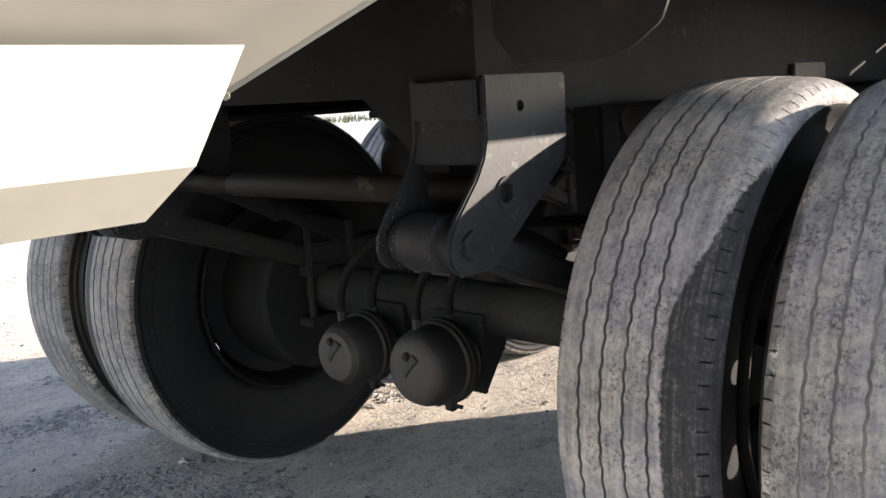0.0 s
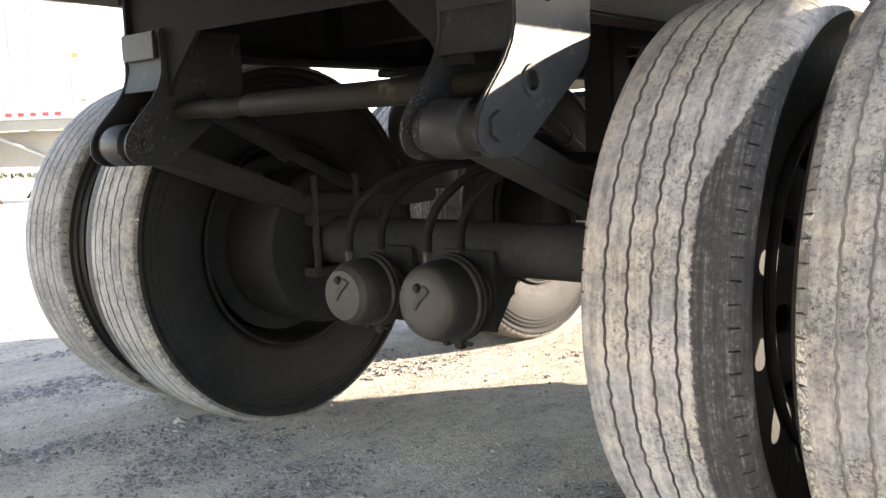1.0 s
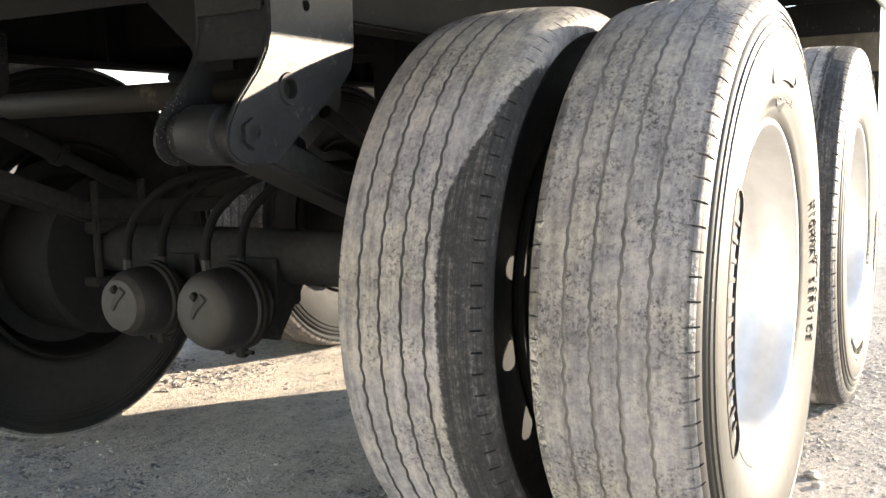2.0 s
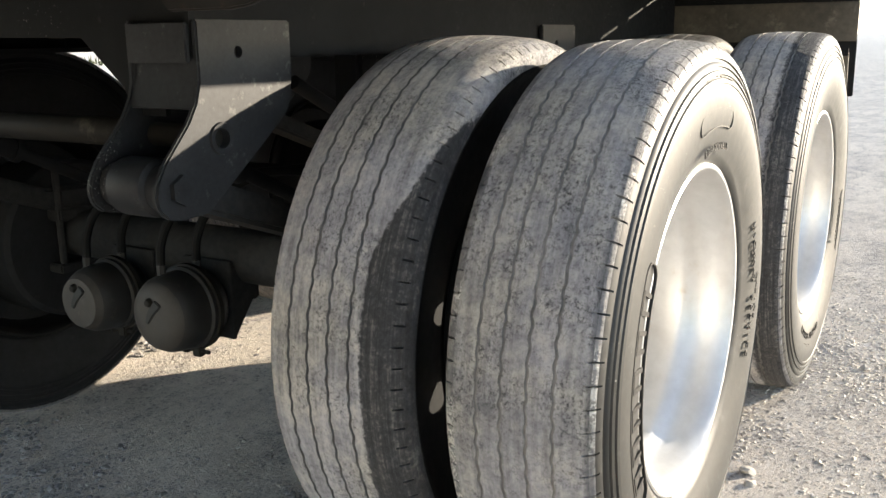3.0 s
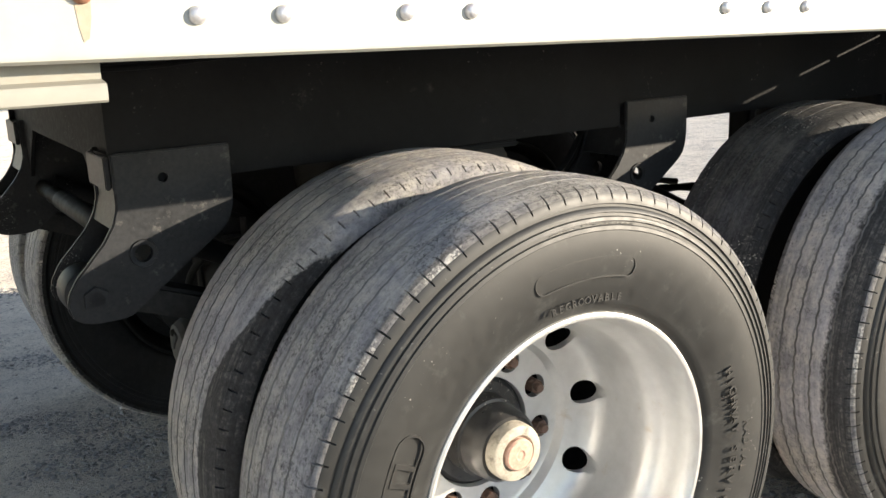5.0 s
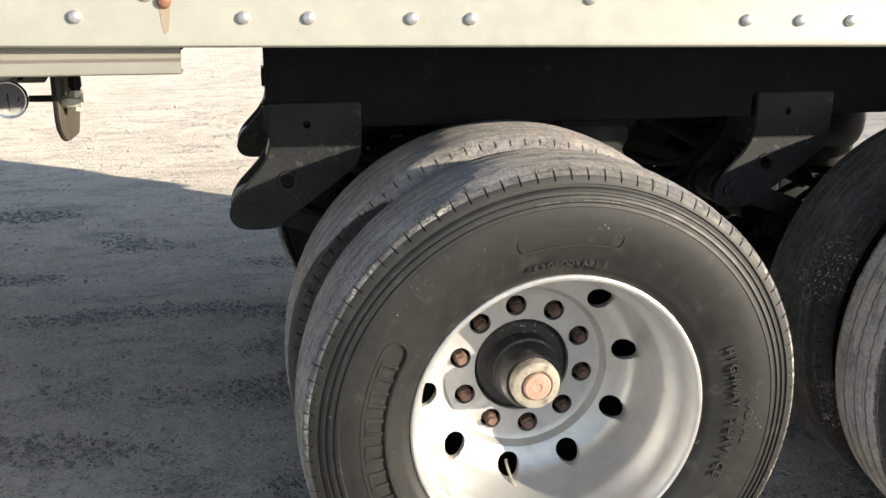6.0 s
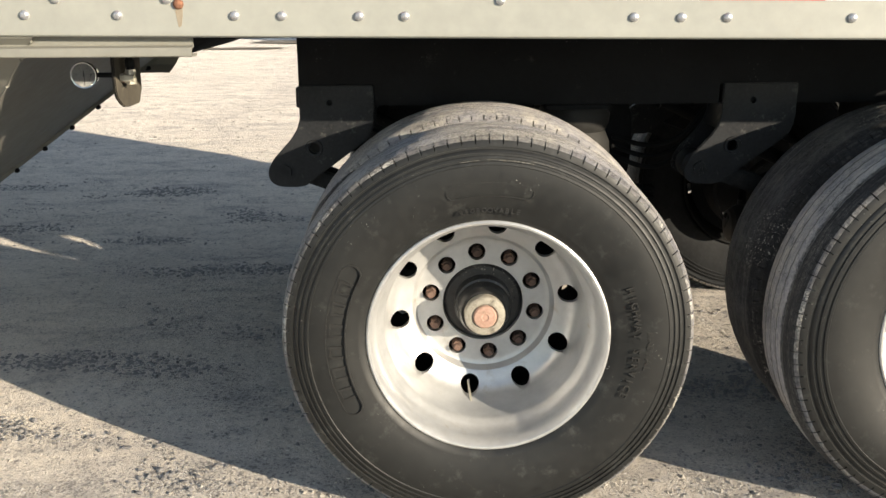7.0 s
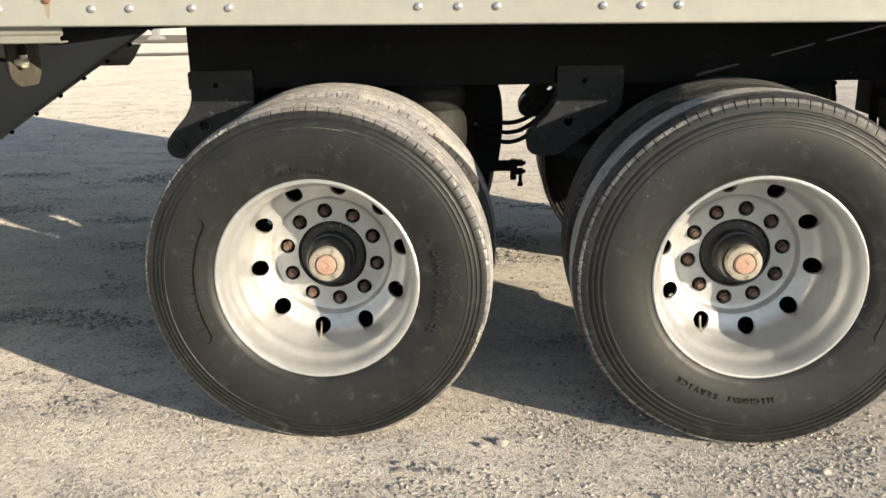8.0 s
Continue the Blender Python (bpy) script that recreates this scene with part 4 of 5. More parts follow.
# black plate added above the axles, for the shade below the slope sheet
part("underside", box(BM(), -0.95, 1.70, -0.10, 2 * CY + 0.10, 1.245, 1.262), M_BLACK, trailer, "added black plate standing for the shade over the axles")
for k in range(8):
    x = -0.5 + 0.33 * k
    for a, b in ((-0.10, 0.52), (2 * CY - 0.52, 2 * CY + 0.10)):
        part("outrigger", prism(BM(), [(x, 1.245), (x + 0.05, 1.245), (x + 0.05, 1.238), (x + 0.006, 1.238), (x + 0.006, 1.222), (x, 1.222)], "y", a, b), M_BLACK, trailer)

# ---- side rails and body ----
RAIL_Y = -0.13
NOSE_UP = Matrix.Translation((0.2, 0, 1.215)) @ pose(0, 0, 0, 0, 0.6, 0) @ Matrix.Translation((-0.2, 0, -1.215))
for side in (0, 1):
    def ym(y):
        return 2 * CY - y if side else y
    rb = BM()
    prism(rb, [(ym(RAIL_Y + 0.012), 1.2165), (ym(RAIL_Y + 0.004), 1.2150), (ym(RAIL_Y - 0.002), 1.2185), (ym(RAIL_Y - 0.003), 1.2240), (ym(RAIL_Y), 1.2330), (ym(RAIL_Y), 1.420), (ym(RAIL_Y + 0.004), 1.424), (ym(RAIL_Y + 0.012), 1.424)], "x", -9.0, 2.0)
    rail = part("side_rail", rb, M_RAIL, trailer, "cream painted side rail with round rivets", NOSE_UP)
    if side == 0:
        RAIL = rail
body = BM()
box(body, -9.0, 1.99, RAIL_Y + 0.008, 2 * CY - RAIL_Y - 0.008, 1.424, 2.95)
part("body", body, M_RAIL, trailer, "cream grain body wall", NOSE_UP)

# rear cross panel: a dark upper member and a dusty lower one, with a narrow slit under the deck's end
SLIT = [(-0.11, 1.266), (0.50, 1.209)]
rp = part("rear_panel", prism(BM(), [(-0.11, 1.125), (2 * CY + 0.11, 1.125), (2 * CY + 0.11, 1.26), (0.505, 1.26), SLIT[1], SLIT[0]], "x", 1.955, 1.962), M_BLACK, trailer, "black rear cross member")
part("lower_panel", box(BM(), 1.958, 1.968, -0.11, 2 * CY + 0.11, 0.99, 1.125, 0.002), M_FLAP, rp, "dusty brown lower panel")
part("upper_panel", prism(BM(), [(-0.11, 1.273), (0.50, 1.216), (0.50, 1.262), (2 * CY + 0.11, 1.262), (2 * CY + 0.11, 1.44), (-0.11, 1.44)], "x", 1.955, 1.962), M_BLACK, rp)
for a, b in ((0.018, 0.096), (0.206, 0.232), (0.40, 0.44)):
    part("spacer", box(BM(), 1.963, 1.967, a, b, 1.20, 1.275), M_BLACK, rp)

# ---- hopper ----
def corner(t, side=0):
    """A point on the hopper's rear corner, t metres forward of its top."""
    if side:
        return Vector((-1.15 - t, 2.12 - 0.98 * t, 1.21 - 0.843 * t))
    return Vector((-1.0 - t, -0.13 + 1.14 * t, 1.235 - 0.8 * t))


def sheet(pts, thick, mat, name, label):
    bm = BM()
    vs = [bm.verts.new(p) for p in pts]
    f = bm.faces.new(vs)
    f.normal_update()
    r = bmesh.ops.extrude_face_region(bm, geom=[f])
    bmesh.ops.translate(bm, verts=[v for v in r["geom"] if isinstance(v, bmesh.types.BMVert)], vec=f.normal * thick)
    return part(name, bm, mat, trailer, label)


T0, T1 = 0.008, 0.80
X_MID = -2.25
def front(p):
    return Vector((2 * X_MID - p.x, p.y, p.z))
sheet([corner(T0), corner(T0, 1), corner(T1, 1), corner(T1)], -0.004, M_SHEET, "rear_slope_sheet", "cream sloping hopper sheet")
up = corner(T0) + Vector((0.9, 0, 0.72))
sheet([corner(T0) + Vector((0, 0.02, 0)), up + Vector((0, 0.02, 0)), Vector((up.x, 2 * CY - up.y - 0.02, up.z)), corner(T0, 1) - Vector((0, 0.02, 0))], 0.004, M_SHEET, "upper_slope_sheet", "cream sloping hopper sheet")
sheet([corner(T0), corner(T1), front(corner(T1)), front(corner(T0))], 0.004, M_SHEET, "side_slope_sheet", "cream sloping hopper sheet")
sheet([corner(0, 1), corner(T1, 1), front(corner(T1, 1)), front(corner(0, 1))], -0.004, M_SHEET, "side_slope_sheet", "cream sloping hopper sheet")
sheet([front(corner(0)), front(corner(0, 1)), front(corner(T1, 1)), front(corner(T1))], 0.004, M_SHEET, "front_slope_sheet", "cream sloping hopper sheet")
# corner flanges with bolts
for side in (0, 1):
    d = (corner(1, side) - corner(0, side)).normalized()
    inward = Vector((0.62, -0.35 if side == 0 else 0.35, -0.55)).normalized()
    fl = BM()
    a, b = corner(0.02, side), corner(T1, side)
    n = d.cross(inward).normalized()
    w = inward * (0.016 if side else 0.006)
    vs = [a + n * 0.003, b + n * 0.003, b + w + n * 0.003, a + w + n * 0.003, a - n * 0.003, b - n * 0.003, b + w - n * 0.003, a + w - n * 0.003]
    vs = [fl.verts.new(v) for v in vs]
    for q in ((0, 1, 2, 3), (7, 6, 5, 4), (0, 4, 5, 1), (1, 5, 6, 2), (2, 6, 7, 3), (3, 7, 4, 0)):
        fl.faces.new([vs[i] for i in q])
    flange = part("corner_flange", fl, M_SHEET, trailer, "bolted hopper corner flange")
    for k in range(9):
        p = corner(0.075 + 0.087 * k, side) + w * 0.9
        bb = BM()
        if side:
            q = corner(0.075 + 0.087 * k, side) + w * 1.2
            rod(bb, q - n * 0.012, q + n * 0.012, 0.0095, 8)
            part("bolt", bb, M_BLACK, flange)
            continue
        rod(bb, p - n * 0.004, p + n * 0.006, 0.0022, 6)
        rod(bb, p + n * 0.002, p + n * 0.005, 0.0034, 6)
        part("bolt", bb, M_SHEET, flange)
# steep lower panel along the hopper's side, with its lip
for side in (0, 1):
    def yv(y):
        return 2 * CY - y if side else y
    pb = BM()
    prof = [(0.098, 1.061), (0.098, 0.990), (0.128, 0.958), (0.132, 0.961), (0.103, 0.993), (0.103, 1.057)]
    rows = []
    for shift in (0.0, 1.0):
        line = []
        for y, z in prof:
            xe = -1.270 - (1.054 - z) * 0.62
            line.append(pb.verts.new((xe if not shift else 2 * X_MID - xe, yv(y), z)))
        rows.append(line)
    n = len(prof)
    pb.faces.new(rows[0])
    pb.faces.new(rows[1][::-1])
    for i in range(n):
        pb.faces.new((rows[0][i], rows[0][(i + 1) % n], rows[1][(i + 1) % n], rows[1][i]))
    part("side_panel", pb, M_SHEET, trailer, "cream steel panel on the hopper's side")

# channel under the rail, ending before the wheels
ch = BM()
prism(ch, [(-0.100, 1.246), (-0.100, 1.206), (-0.120, 1.202), (-0.122, 1.198), (-0.122, 1.184), (-0.119, 1.1815), (-0.07, 1.1815), (-0.07, 1.186), (-0.114, 1.186), (-0.114, 1.198), (-0.095, 1.202), (-0.095, 1.246)], "x", -3.3, -0.662)
part("rail_channel", ch, M_SHEET, trailer, "cream channel under the side rail")
# rivets, tape
RIV = finish("rivet", lathe(BM(), [(0.0105, 0.0), (0.0105, -0.002), (0.0092, -0.0055), (0.006, -0.0080), (0.0, -0.0090)], "y", n=16), M_RIVET, 60)
RIV_R = finish("rusty_rivet", lathe(BM(), [(0.0115, 0.0), (0.0115, -0.002), (0.0098, -0.0058), (0.006, -0.0085), (0.0, -0.0093)], "y", n=16), M_RUST, 60)
for x in (-1.66, -1.35, -1.015, -0.813, -0.559, -0.456, -0.288, -0.188, 0.313, 0.417, 0.518, 0.792, 0.890, 0.985, 1.75):
    part("rivet", RIV, None, RAIL, "", Matrix.Translation((x, RAIL_Y, 1.262)))
for x in (-0.945, -0.705, 0.02, 1.10):
    part("rivet", RIV, None, RAIL, "", Matrix.Translation((x, RAIL_Y, 1.296)))
part("rivet", RIV_R, None, RAIL, "rusted rivet", Matrix.Translation((-0.680, RAIL_Y, 1.286)))
st = BM()
prism(st, [(-0.689, 1.287), (-0.671, 1.287), (-0.672, 1.262), (-0.676, 1.240), (-0.682, 1.236), (-0.685, 1.25)], "y", RAIL_Y - 0.0006, RAIL_Y + 0.002)
part("stain", st, M_STAIN, RAIL, "rust streak below a rivet")
x = -2.738
while x < 1.85:
    for w, mt, nm in ((0.274, M_TAPE_R, "red_tape"), (0.182, M_TAPE_W, "white_tape")):
        if x + w < 1.93:
            part(nm, box(BM(), x, x + w - 0.001, RAIL_Y - 0.0008, RAIL_Y + 0.002, 1.2985, 1.349), mt, RAIL, "red reflective strip" if mt is M_TAPE_R else "white reflective strip")
        x += w

# ---- pressure gauge, its bracket and valve ----
gp = BM()
pts = [(0.008, 1.20), (0.008, 1.095), (0.016, 1.075), (0.042, 1.057), (0.064, 1.049), (0.090, 1.046), (0.172, 1.046), (0.20, 1.08), (0.205, 1.20)]
prism(gp, pts, "x", -0.889, -0.881, 0.002)
gp.normal_update()
# The sunward face takes a paler dusty colour, so its light is painted in.
for f in gp.faces:
    if f.normal.x > 0.5:
        f.material_index = 1
bracket = part("gauge_bracket", gp, [M_RUSTPLATE, M_FLAP], trailer, "rounded bracket plate, rusty and dark on its shaded face, dusty and paler on its sunlit one")
gm = pose(-0.968, 0.046, 1.128, 0, 0, 0) @ Matrix.Scale(0.89, 4)
gbm = BM()
lathe(gbm, [(0.0, 0.034), (0.026, 0.034), (0.031, 0.028), (0.0325, 0.010), (0.0365, 0.004), (0.0368, -0.001), (0.0345, -0.005), (0.0322, -0.0045), (0.0315, 0.0005), (0.0, 0.0005)], "y", n=40)
gauge = part("pressure_gauge", gbm, M_CHROME, trailer, "round air pressure gauge with chrome rim", gm)
part("dial", lathe(BM(), [(0.0312, 0.0), (0.0312, -0.0012), (0.0, -0.0012)], "y", n=40), M_DIAL, gauge, "pale grey dial")
mk = BM()
for k in range(11):
    a = radians(225 - 27 * k)
    p, q = 0.0265, 0.0295 if k % 2 else 0.0300
    c, s = math.cos(a), math.sin(a)
    w = 0.0006 if k % 2 else 0.0006
    vs = [mk.verts.new((r * c + e * -s * w, -0.0016, r * s + e * c * w)) for r, e in ((p, -1), (p, 1), (q, 1), (q, -1))]
    mk.faces.new(vs)
    b = 0.0205
    if k % 2 == 0:
        box(mk, b * c - 0.0014, b * c + 0.0014, -0.0018, -0.0014, b * s - 0.0010, b * s + 0.0010)
box(mk, 0.017, 0.021, -0.0018, -0.0014, -0.004, 0.003)
part("dial_marks", mk, M_INK, gauge)
nd = BM()
prism(nd, [(-0.0012, 0.0), (-0.0018, 0.011), (0.0, 0.014), (0.0018, 0.011), (0.0012, 0.0), (0.0009, -0.024), (0.0003, -0.026)], "y", -0.0032, -0.0024)
lathe(nd, [(0.003, -0.002), (0.003, -0.0045), (0.0, -0.0048)], "y", n=12)
part("needle", nd, M_INK, gauge)
gg = part("glass", lathe(BM(), [(0.0, -0.0052), (0.0318, -0.0046), (0.0318, -0.0040), (0.0, -0.0044)], "y", n=40), M_GLASS, gauge)
gg.visible_shadow = False
fv = BM()
rod(fv, (-0.935, 0.05, 1.128), (-0.885, 0.055, 1.127), 0.006, 8)
part("stem", fv, M_HOSE, gauge, "", gm.inverted())
va = BM()
rod(va, (-0.882, 0.050, 1.121), (-0.872, 0.050, 1.121), 0.011, 6)
rod(va, (-0.872, 0.050, 1.121), (-0.848, 0.050, 1.121), 0.014, 6)
rod(va, (-0.857, 0.050, 1.106), (-0.857, 0.050, 1.141), 0.012, 6)
part("drain_valve", va, M_BRASS, bracket, "pale brass valve fitting")
vh = BM()
hose(vh, [(-0.857, 0.050, 1.136), (-0.857, 0.050, 1.160), (-0.855, 0.043, 1.19), (-0.84, 0.05, 1.23)], 0.0085, 10, 6, 0.15)
rod(vh, (-0.857, 0.050, 1.146), (-0.857, 0.050, 1.164), 0.0115, 6)
part("air_line", vh, M_HOSE, bracket)
# air tank slung under the deck
tk = BM()
lathe(tk, [(0.0, -0.02), (0.06, -0.015), (0.12, 0.0), (0.146, 0.03), (0.150, 0.06), (0.150, 0.62), (0.146, 0.65), (0.12, 0.68), (0.0, 0.70)], "y", (-0.777, 0.03, 1.315), 48)
part("air_tank", tk, M_BLACK, trailer, "black air reservoir tank")
vb2 = BM()
prism(vb2, [(0.43, 1.06), (0.43, 0.66), (0.46, 0.60), (0.52, 0.62), (0.535, 0.70), (0.545, 0.80), (0.54, 0.90), (0.52, 0.97), (0.52, 1.06)], "y", 0.90, 0.99, 0.012)
MOUNT = part("valve_mount", vb2, M_BLACK, trailer, "black ride-height valve mount")
part("valve_mount", MOUNT.data, None, trailer, "black ride-height valve mount", Matrix.Translation((AXLE_GAP, 0, 0)))
vb3 = BM()
rod(vb3, (0.50, 0.93, 0.635), (0.60, 0.93, 0.635), 0.022, 10)
rod(vb3, (0.585, 0.93, 0.66), (0.585, 0.93, 0.58), 0.012, 8)
for z in (0.615, 0.648):
    rod(vb3, (0.592, 0.915, z), (0.622, 0.915, z), 0.014, 6)
    rod(vb3, (0.622, 0.915, z), (0.632, 0.915, z), 0.008, 8)
rod(vb3, (0.612, 0.915, 0.60), (0.612, 0.915, 0.560), 0.007, 8)
rod(vb3, (0.612, 0.915, 0.572), (0.612, 0.915, 0.558), 0.012, 6)
part("height_valve", vb3, M_BLACK, trailer, "black ride-height valve")
# long thin air lines and a wire under the deck
wl = BM()
hose(wl, [(-0.66, 0.15, 1.21), (-0.5, 0.3, 1.205), (-0.3, 0.46, 1.21), (0.1, 0.50, 1.215)], 0.005, 8, 8)
part("air_line", wl, M_HOSE, trailer)
for k in range(3):
    hb = BM()
    hose(hb, [(0.44, 0.72, 0.86 - 0.03 * k), (0.56, 0.70, 0.835 - 0.035 * k), (0.65, 0.68, 0.87 - 0.03 * k), (0.72, 0.68, 0.95 - 0.02 * k), (0.80, 0.70, 1.04)], 0.008, 8, 8)
    part("air_hose", hb, M_HOSE, trailer, "black rubber air hose")

# ---- mud flaps behind the rear wheels ----
for side in (0, 1):
    y0, y1 = (-0.115, 0.46) if side == 0 else (2 * CY - 0.46, 2 * CY + 0.115)
    fb = BM()
    nx = 12
    grid = []
    for i in range(nx + 1):
        z = 0.955 - i * (0.62 / nx)
        grid.append([fb.verts.new((1.752 + 0.012 * math.sin(i * 0.5) + 0.006 * math.sin(j * 1.1), y0 + (y1 - y0) * j / 6, z)) for j in range(7)])
    fs = []
    for i in range(nx):
        for j in range(6):
            fs.append(fb.faces.new((grid[i][j], grid[i][j + 1], grid[i + 1][j + 1], grid[i + 1][j])))
    r = bmesh.ops.extrude_face_region(fb, geom=fs)
    bmesh.ops.translate(fb, verts=[v for v in r["geom"] if isinstance(v, bmesh.types.BMVert)], vec=(0.008, 0, 0))
    part("mud_flap", fb, M_FLAP, trailer, "dusty brown rubber mud flap")
    hb = BM()
    box(hb, 1.742, 1.750, y0, y1 + 0.0, 0.945, 0.968, 0.002)
    a, b = (y1 + 0.0, y1 + 0.02) if side == 0 else (y0 - 0.02, y0)
    box(hb, 1.736, 1.760, a, b, 0.40, 1.0, 0.003)
    part("flap_bracket", hb, M_BLACK, trailer, "black mud flap bracket")


# Added plate, there to darken the bright view below the rear panel.
part("rear_blank", box(BM(), 1.970, 1.978, -0.11, 1.20, 0.80, 1.0, 0.003), M_BLACK, trailer, "added black plate closing the view under the rear panel")

# ---- ground ----
def ground_height(x, y):
    h = 0.008 * noise.noise((x * 0.9, y * 0.9, 3.1)) + 0.0018 * noise.noise((x * 3.1, y * 3.1, 7.7))
    h += 0.0022 * noise.noise((x * 9.0, y * 9.0, 1.7)) + 0.0016 * noise.noise((x * 21.0, y * 21.0, 5.2))
    return h - 0.004


def axis_steps(lo, hi, fine, reach):
    steps = list(np.arange(lo, hi, fine))
    s, a = fine, lo
    left = []
    while a > -reach:
        s *= 1.12
        a -= s
        left.append(a)
    s, a = fine, steps[-1]
    right = []
    while a < reach:
        s *= 1.12
        a += s
        right.append(a)
    return left[::-1] + steps + right


gx, gy = axis_steps(-3.6, 2.8, 0.028, 3000), axis_steps(-1.6, 4.0, 0.028, 3000)
verts = []
for y in gy:
    for x in gx:
        far = max(0.0, 1 - max(0.0, abs(x) - 12) / 20 - max(0.0, abs(y) - 14) / 20)
        verts.append((x, y, ground_height(x, y) * far))
nx = len(gx)
faces = [(j * nx + i, j * nx + i + 1, (j + 1) * nx + i + 1, (j + 1) * nx + i) for j in range(len(gy) - 1) for i in range(nx - 1)]
me = bpy.data.meshes.new("ground")
me.from_pydata(verts, [], faces)
me.materials.append(M_GROUND)
for p in me.polygons:
    p.use_smooth = True
tagged(new("ground", me), "pale packed limestone gravel yard", "ground", kind="structure")

# loose chips lying on the yard
rng = np.random.default_rng(4)
sv, sf = [], []
ico = [(-0.5, 0, 0.85), (0.5, 0, 0.85), (-0.5, 0, -0.85), (0.5, 0, -0.85), (0, 0.85, 0.5), (0, 0.85, -0.5), (0, -0.85, 0.5), (0, -0.85, -0.5), (0.85, 0.5, 0), (-0.85, 0.5, 0), (0.85, -0.5, 0), (-0.85, -0.5, 0)]
icf = [(0, 4, 1), (0, 9, 4), (9, 5, 4), (4, 5, 8), (4, 8, 1), (8, 10, 1), (8, 3, 10), (5, 3, 8), (5, 2, 3), (2, 7, 3), (7, 10, 3), (7, 6, 10), (7, 11, 6), (11, 0, 6), (0, 1, 6), (6, 1, 10), (9, 0, 11), (9, 11, 2), (9, 2, 5), (7, 2, 11)]
base = np.array(ico)


def scatter(count, x0, x1, y0, y1, lo, hi, clump, crowd=(1.7, 2.6, -0.35, 0.45)):
    """Angular chips in one heap of vertices; crowd: the clumps' spread along x and y, and the noise levels between which they thin out."""
    made = 0
    while made < count:
        x, y = rng.uniform(x0, x1), rng.uniform(y0, y1)
        if clump and noise.noise((x * crowd[0], y * crowd[1], 11.0)) < rng.uniform(crowd[2], crowd[3]):
            continue
        made += 1
        s = lo * (hi / lo) ** (rng.random() ** 2.4)
        v = base * (1 + rng.uniform(-0.55, 0.5, (12, 1))) * s * np.array([1, rng.uniform(0.5, 1.0), rng.uniform(0.28, 0.6)])
        a = rng.uniform(0, 6.28)
        c, q = math.cos(a), math.sin(a)
        v = np.stack([v[:, 0] * c - v[:, 1] * q + x, v[:, 0] * q + v[:, 1] * c + y, v[:, 2] + ground_height(x, y) + 0.15 * s], 1)
        n = len(sv)
        sv.extend(map(tuple, v))
        sf.extend((n + i, n + j, n + k) for i, j, k in icf)


def heap(mat, label):
    me = bpy.data.meshes.new("gravel")
    me.from_pydata(sv, [], sf)
    me.materials.append(mat)
    tagged(new("gravel", me), label, "gravel", kind="stuff")
    sv.clear()
    sf.clear()


scatter(20000, -3.0, 2.6, -1.9, 3.2, 0.0016, 0.0085, True)
scatter(22000, -1.6, 2.6, -1.5, 0.1, 0.0012, 0.0075, False)
scatter(12000, -0.5, 2.2, -1.0, -0.05, 0.0012, 0.0095, True)
scatter(4000, -6.0, 3.0, 3.0, 9.0, 0.004, 0.016, True)
heap(M_STONE, "loose limestone chips scattered on the yard")
scatter(20000, -3.2, 1.4, -0.3, 4.2, 0.0025, 0.0135, True, (1.3, 3.6, 0.14, 0.46))
scatter(3500, -3.2, 2.6, -1.2, 4.2, 0.002, 0.011, True)
heap(M_CHIP, "dark grey stone chips gathered in streaks on the yard")
# a few larger stones
for x, y, s in ((0.53, -0.13, 0.022), (0.47, -0.15, 0.016), (1.42, -0.28, 0.017), (-0.25, 1.95, 0.02), (0.95, -0.42, 0.014), (1.05, -0.52, 0.018), (-1.05, -0.35, 0.015)):
    sb = BM()
    bmesh.ops.create_icosphere(sb, subdivisions=2, radius=s)
    chip = random.Random(int(1000 * (x + 9)))
    for _ in range(9):  # broken faces
        n = Vector((chip.uniform(-1, 1), chip.uniform(-1, 1), chip.uniform(-0.4, 1))).normalized()
        for v in sb.verts:
            v.co -= n * max(0.0, v.co.dot(n) - s * 0.68)
    for v in sb.verts:
        v.co *= 1 + 0.12 * noise.noise(v.co * (2.0 / s) + Vector((x * 9, y * 5, 0)))
        v.co.z *= 0.6
    st = part("stone", sb, M_STONE, None, "", Matrix.Translation((x, y, ground_height(x, y) + s * 0.3)) @ pose(0, 0, 0, 0, 0, x * 700), 18)
    tagged(st, "pale limestone pebble lying on the gravel", "stone", "pebbles")

# ---- another hopper trailer, parked across the yard ----
far = thing("grain_trailer", "white hopper trailer parked across the yard on its landing legs", "trailer", (4.95, 15.65, 0), -46)


def far_part(name, bm, mat, parent=None, label=""):
    return part(name, bm, mat, parent or far, label)


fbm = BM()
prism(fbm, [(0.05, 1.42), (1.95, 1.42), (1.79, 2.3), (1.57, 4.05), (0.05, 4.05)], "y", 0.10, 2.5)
wall_far = far_part("side_wall", fbm, M_FARSHADE, None, "white ribbed side wall, shade toned into its paint")
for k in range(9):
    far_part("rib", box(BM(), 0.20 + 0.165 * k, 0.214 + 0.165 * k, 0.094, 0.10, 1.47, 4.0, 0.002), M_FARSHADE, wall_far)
for k in range(6):
    far_part("red_tape", box(BM(), 0.20 + 0.205 * k, 0.295 + 0.205 * k, 0.080, 0.084, 1.475, 1.53), M_TAPE_R, wall_far)
far_part("marker_lamp", box(BM(), 1.58, 1.67, 0.07, 0.10, 2.44, 2.50, 0.008), M_AMBER, wall_far)
far_part("marker_lamp", box(BM(), 1.68, 1.75, 0.07, 0.10, 1.70, 1.73, 0.006), M_AMBER, wall_far)
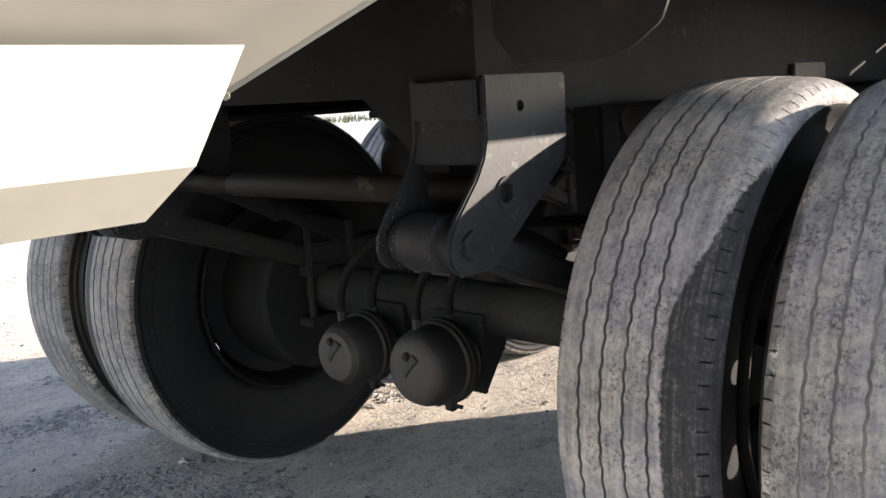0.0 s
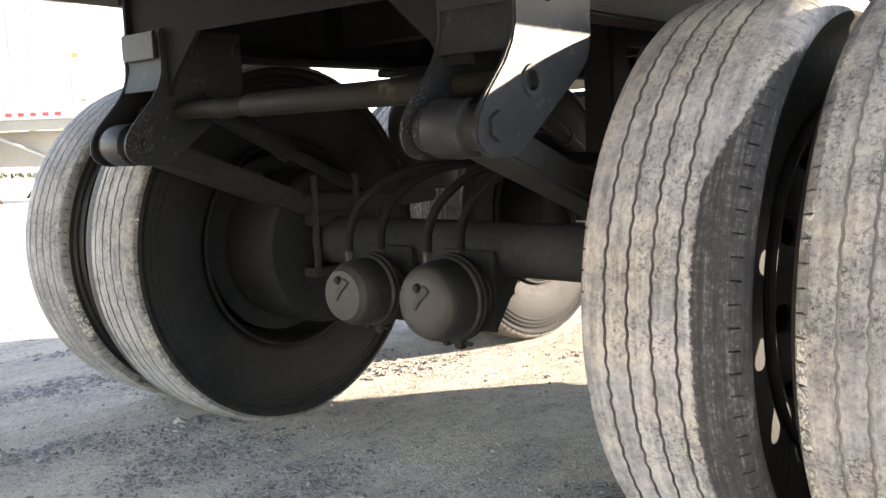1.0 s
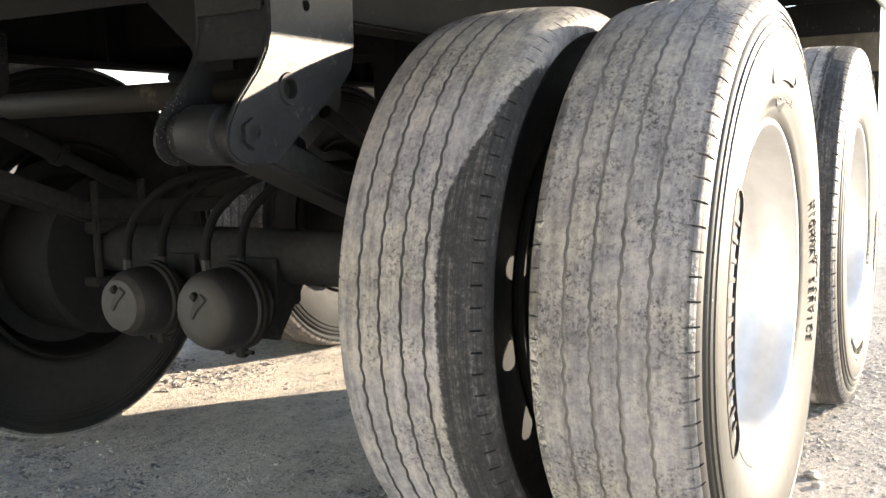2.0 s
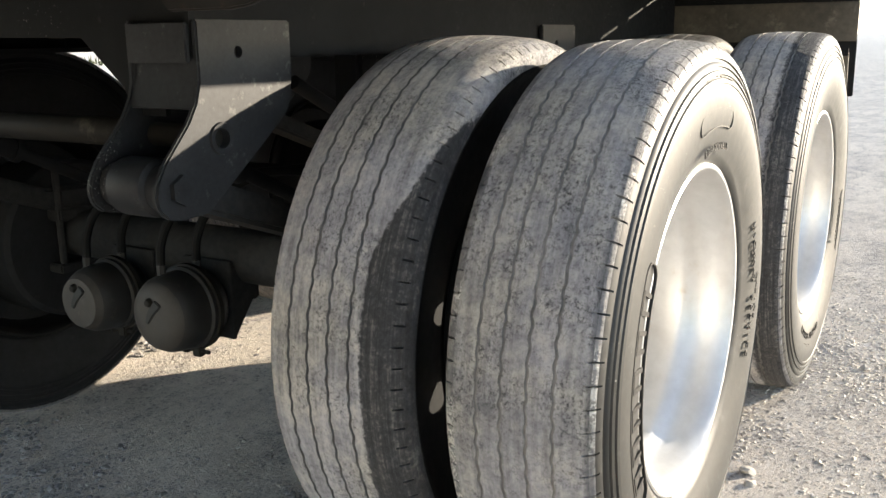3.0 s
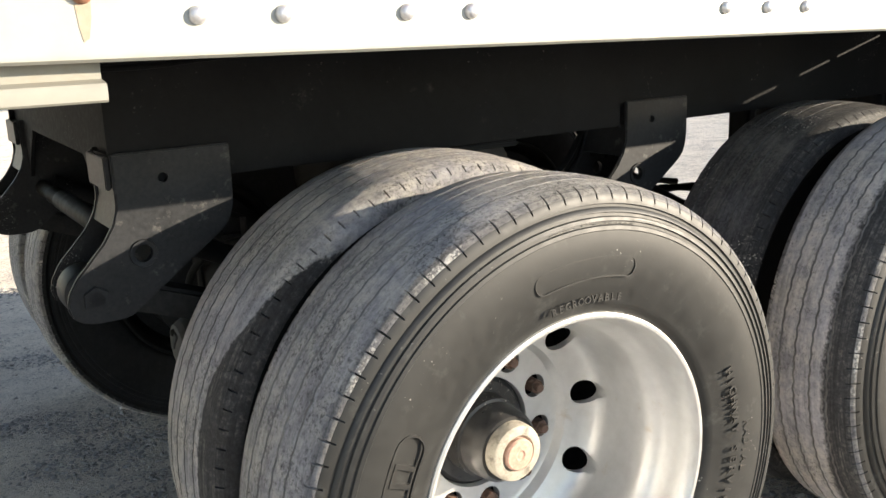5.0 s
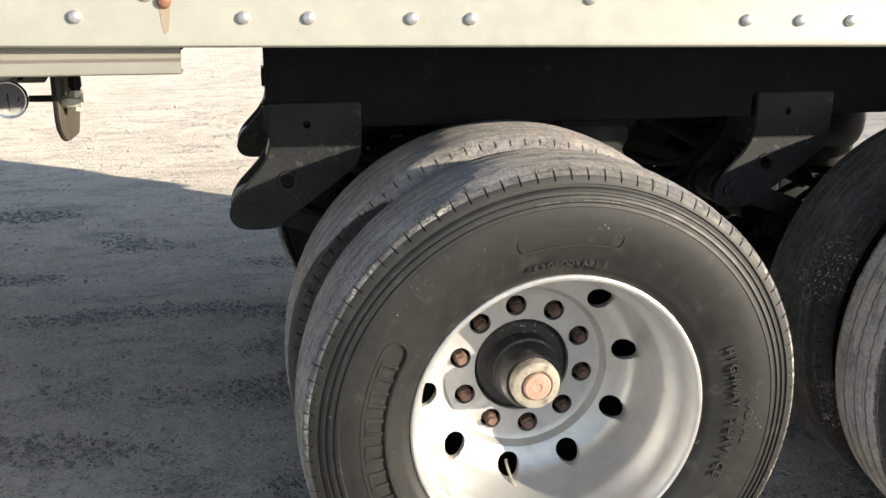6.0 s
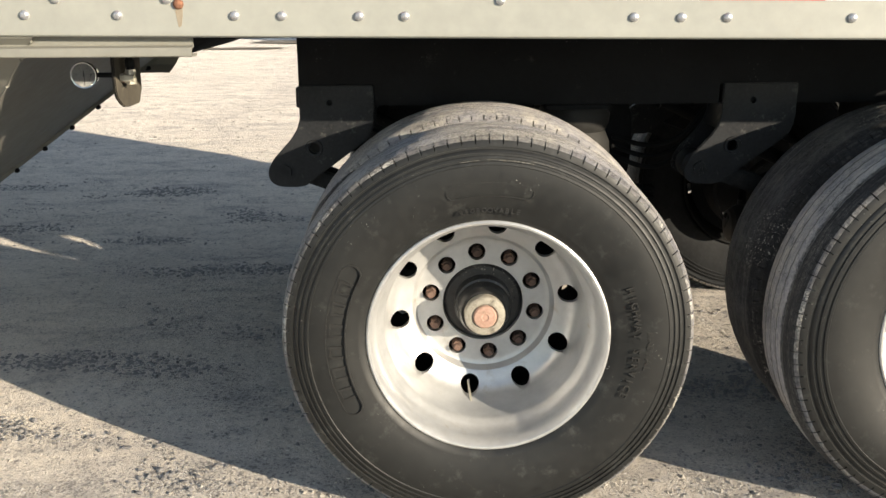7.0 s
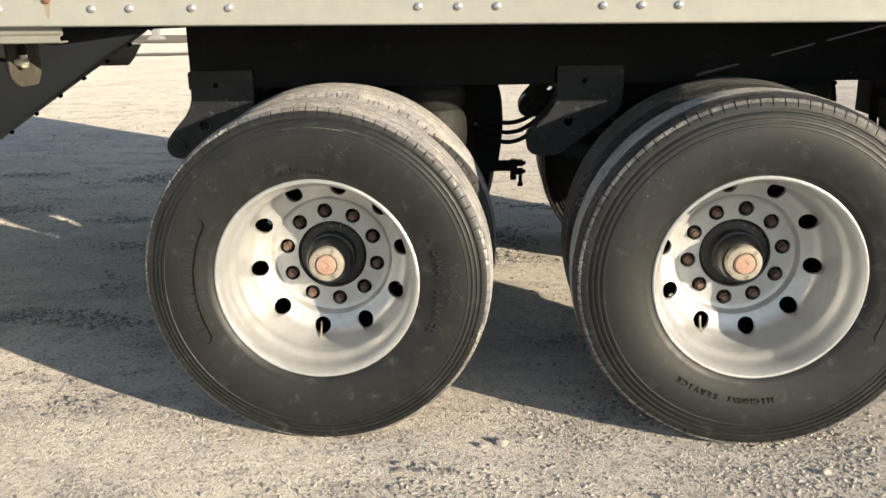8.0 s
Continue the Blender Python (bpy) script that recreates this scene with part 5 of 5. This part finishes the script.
# the front plate stands at an angle to the side wall, with its latch box and handle
bend = Matrix.Translation((0.1, 0.02, 0)) @ pose(0, 0, 0, 0, 0, 34) @ Matrix.Translation((-0.1, -0.02, 0))
far_part("front_panel", turned(prism(BM(), [(-1.5, 1.36), (0.12, 1.36), (0.03, 2.4), (-0.12, 4.05), (-1.5, 4.05)], "y", 0.02, 2.2, 0.01), bend), M_FARWHITE, None, "bright white front panel")
far_part("hatch", turned(box(BM(), -0.22, -0.02, -0.02, 0.02, 1.78, 2.02, 0.012), bend), M_FARGREY, None, "grey metal latch box")
hk = BM()
hose(hk, [(-0.34, -0.02, 2.62), (-0.18, -0.06, 2.60), (-0.05, -0.07, 2.70), (0.02, -0.05, 2.92)], 0.045, 10, 6)
far_part("grab_handle", turned(hk, bend), M_SHEET, None, "cream curved grab handle")
far_part("lower_rail", box(BM(), -1.2, 1.92, 0.15, 0.28, 1.24, 1.42, 0.01), M_SHEET, None, "shaded lower rail")
hp = BM()
prism(hp, [(-1.2, 1.24), (3.0, 1.24), (1.3, 0.62), (-0.6, 0.62)], "y", 0.55, 2.2)
far_part("hopper", hp, M_SHEET, None, "cream hopper bottom")
far_part("hopper_gate", box(BM(), 0.2, 2.6, 0.5, 2.0, 0.52, 0.60, 0.01), M_FARWHITE, None, "white hopper gate")
for y in (0.05, 2.3):
    leg = far_part("landing_leg", box(BM(), -0.07, 0.07, y - 0.07, y + 0.07, 0.62, 1.36, 0.012), M_FARGREY, None, "grey telescopic landing leg")
    far_part("inner_leg", box(BM(), -0.05, 0.05, y - 0.045, y + 0.045, 0.05, 0.64, 0.008), M_FARGREY, leg)
    far_part("foot", prism(BM(), [(-0.20, 0.0), (0.20, 0.0), (0.19, 0.03), (0.08, 0.18), (0.06, 0.06), (-0.06, 0.06), (-0.08, 0.18), (-0.19, 0.03)], "y", y - 0.12, y + 0.12), M_TUBE, leg)
far_part("leg_brace", rod(BM(), (-0.05, 0.15, 1.25), (0.9, 0.6, 0.75), 0.03, 8), M_FARGREY)

for k, (mx, my, ra, rb) in enumerate(((-9.0, 24.5, 3.6, 2.2), (-4.6, 18.4, 1.2, 0.3), (-6.8, 17.5, 1.2, 0.35), (-2.3, 20.75, 2.4, 0.9))):
    mb = BM()
    ring = [mb.verts.new((mx + ra * (1 + 0.3 * noise.noise((math.cos(t) * 2, math.sin(t) * 2, k))) * math.cos(t), my + rb * (1 + 0.4 * noise.noise((math.cos(t) * 2.5, math.sin(t) * 2.5, k + 9))) * math.sin(t), 0.02)) for t in np.linspace(0, 2 * math.pi, 60, endpoint=False)]
    mb.faces.new(ring)
    tagged(part("mud", mb, M_MUD, None), "brown damp mud on the gravel yard", "mud", kind="structure")
# strip of dry grass at the yard's far edge
gv, gf = [], []
for k in range(5200):
    x, y = rng.uniform(-40, 60), 34 + rng.uniform(0, 7)
    h, w, a, lean = rng.uniform(0.15, 0.5), rng.uniform(0.02, 0.06), rng.uniform(0, 3.14), rng.uniform(-0.2, 0.2)
    n = len(gv)
    gv += [(x - w * math.cos(a), y - w * math.sin(a), -0.02), (x + w * math.cos(a), y + w * math.sin(a), -0.02), (x + lean, y + lean * 0.5, h)]
    gf.append((n, n + 1, n + 2))
me = bpy.data.meshes.new("grass")
me.from_pydata(gv, [], gf)
me.materials.append(M_GRASS)
tagged(new("grass", me), "rough dry grass along the yard's edge", "grass", kind="stuff")
# foot of another landing leg beyond the trailer
for at in ((-9.2, 24.0, 0), (-2.73, 20.6, 0)):
    lf = thing("landing_leg", "pale grey trailer landing leg standing on mud", "landing leg", at, group="landing legs across the yard")
    part("post", box(BM(), -0.10, 0.10, -0.1, 0.1, 0.10, 1.9, 0.01), M_FARGREY, lf)
    part("foot", prism(BM(), [(-0.22, 0.0), (0.22, 0.0), (0.20, 0.05), (0.11, 0.12), (-0.11, 0.12), (-0.20, 0.05)], "y", -0.2, 0.2), M_FARGREY, lf)
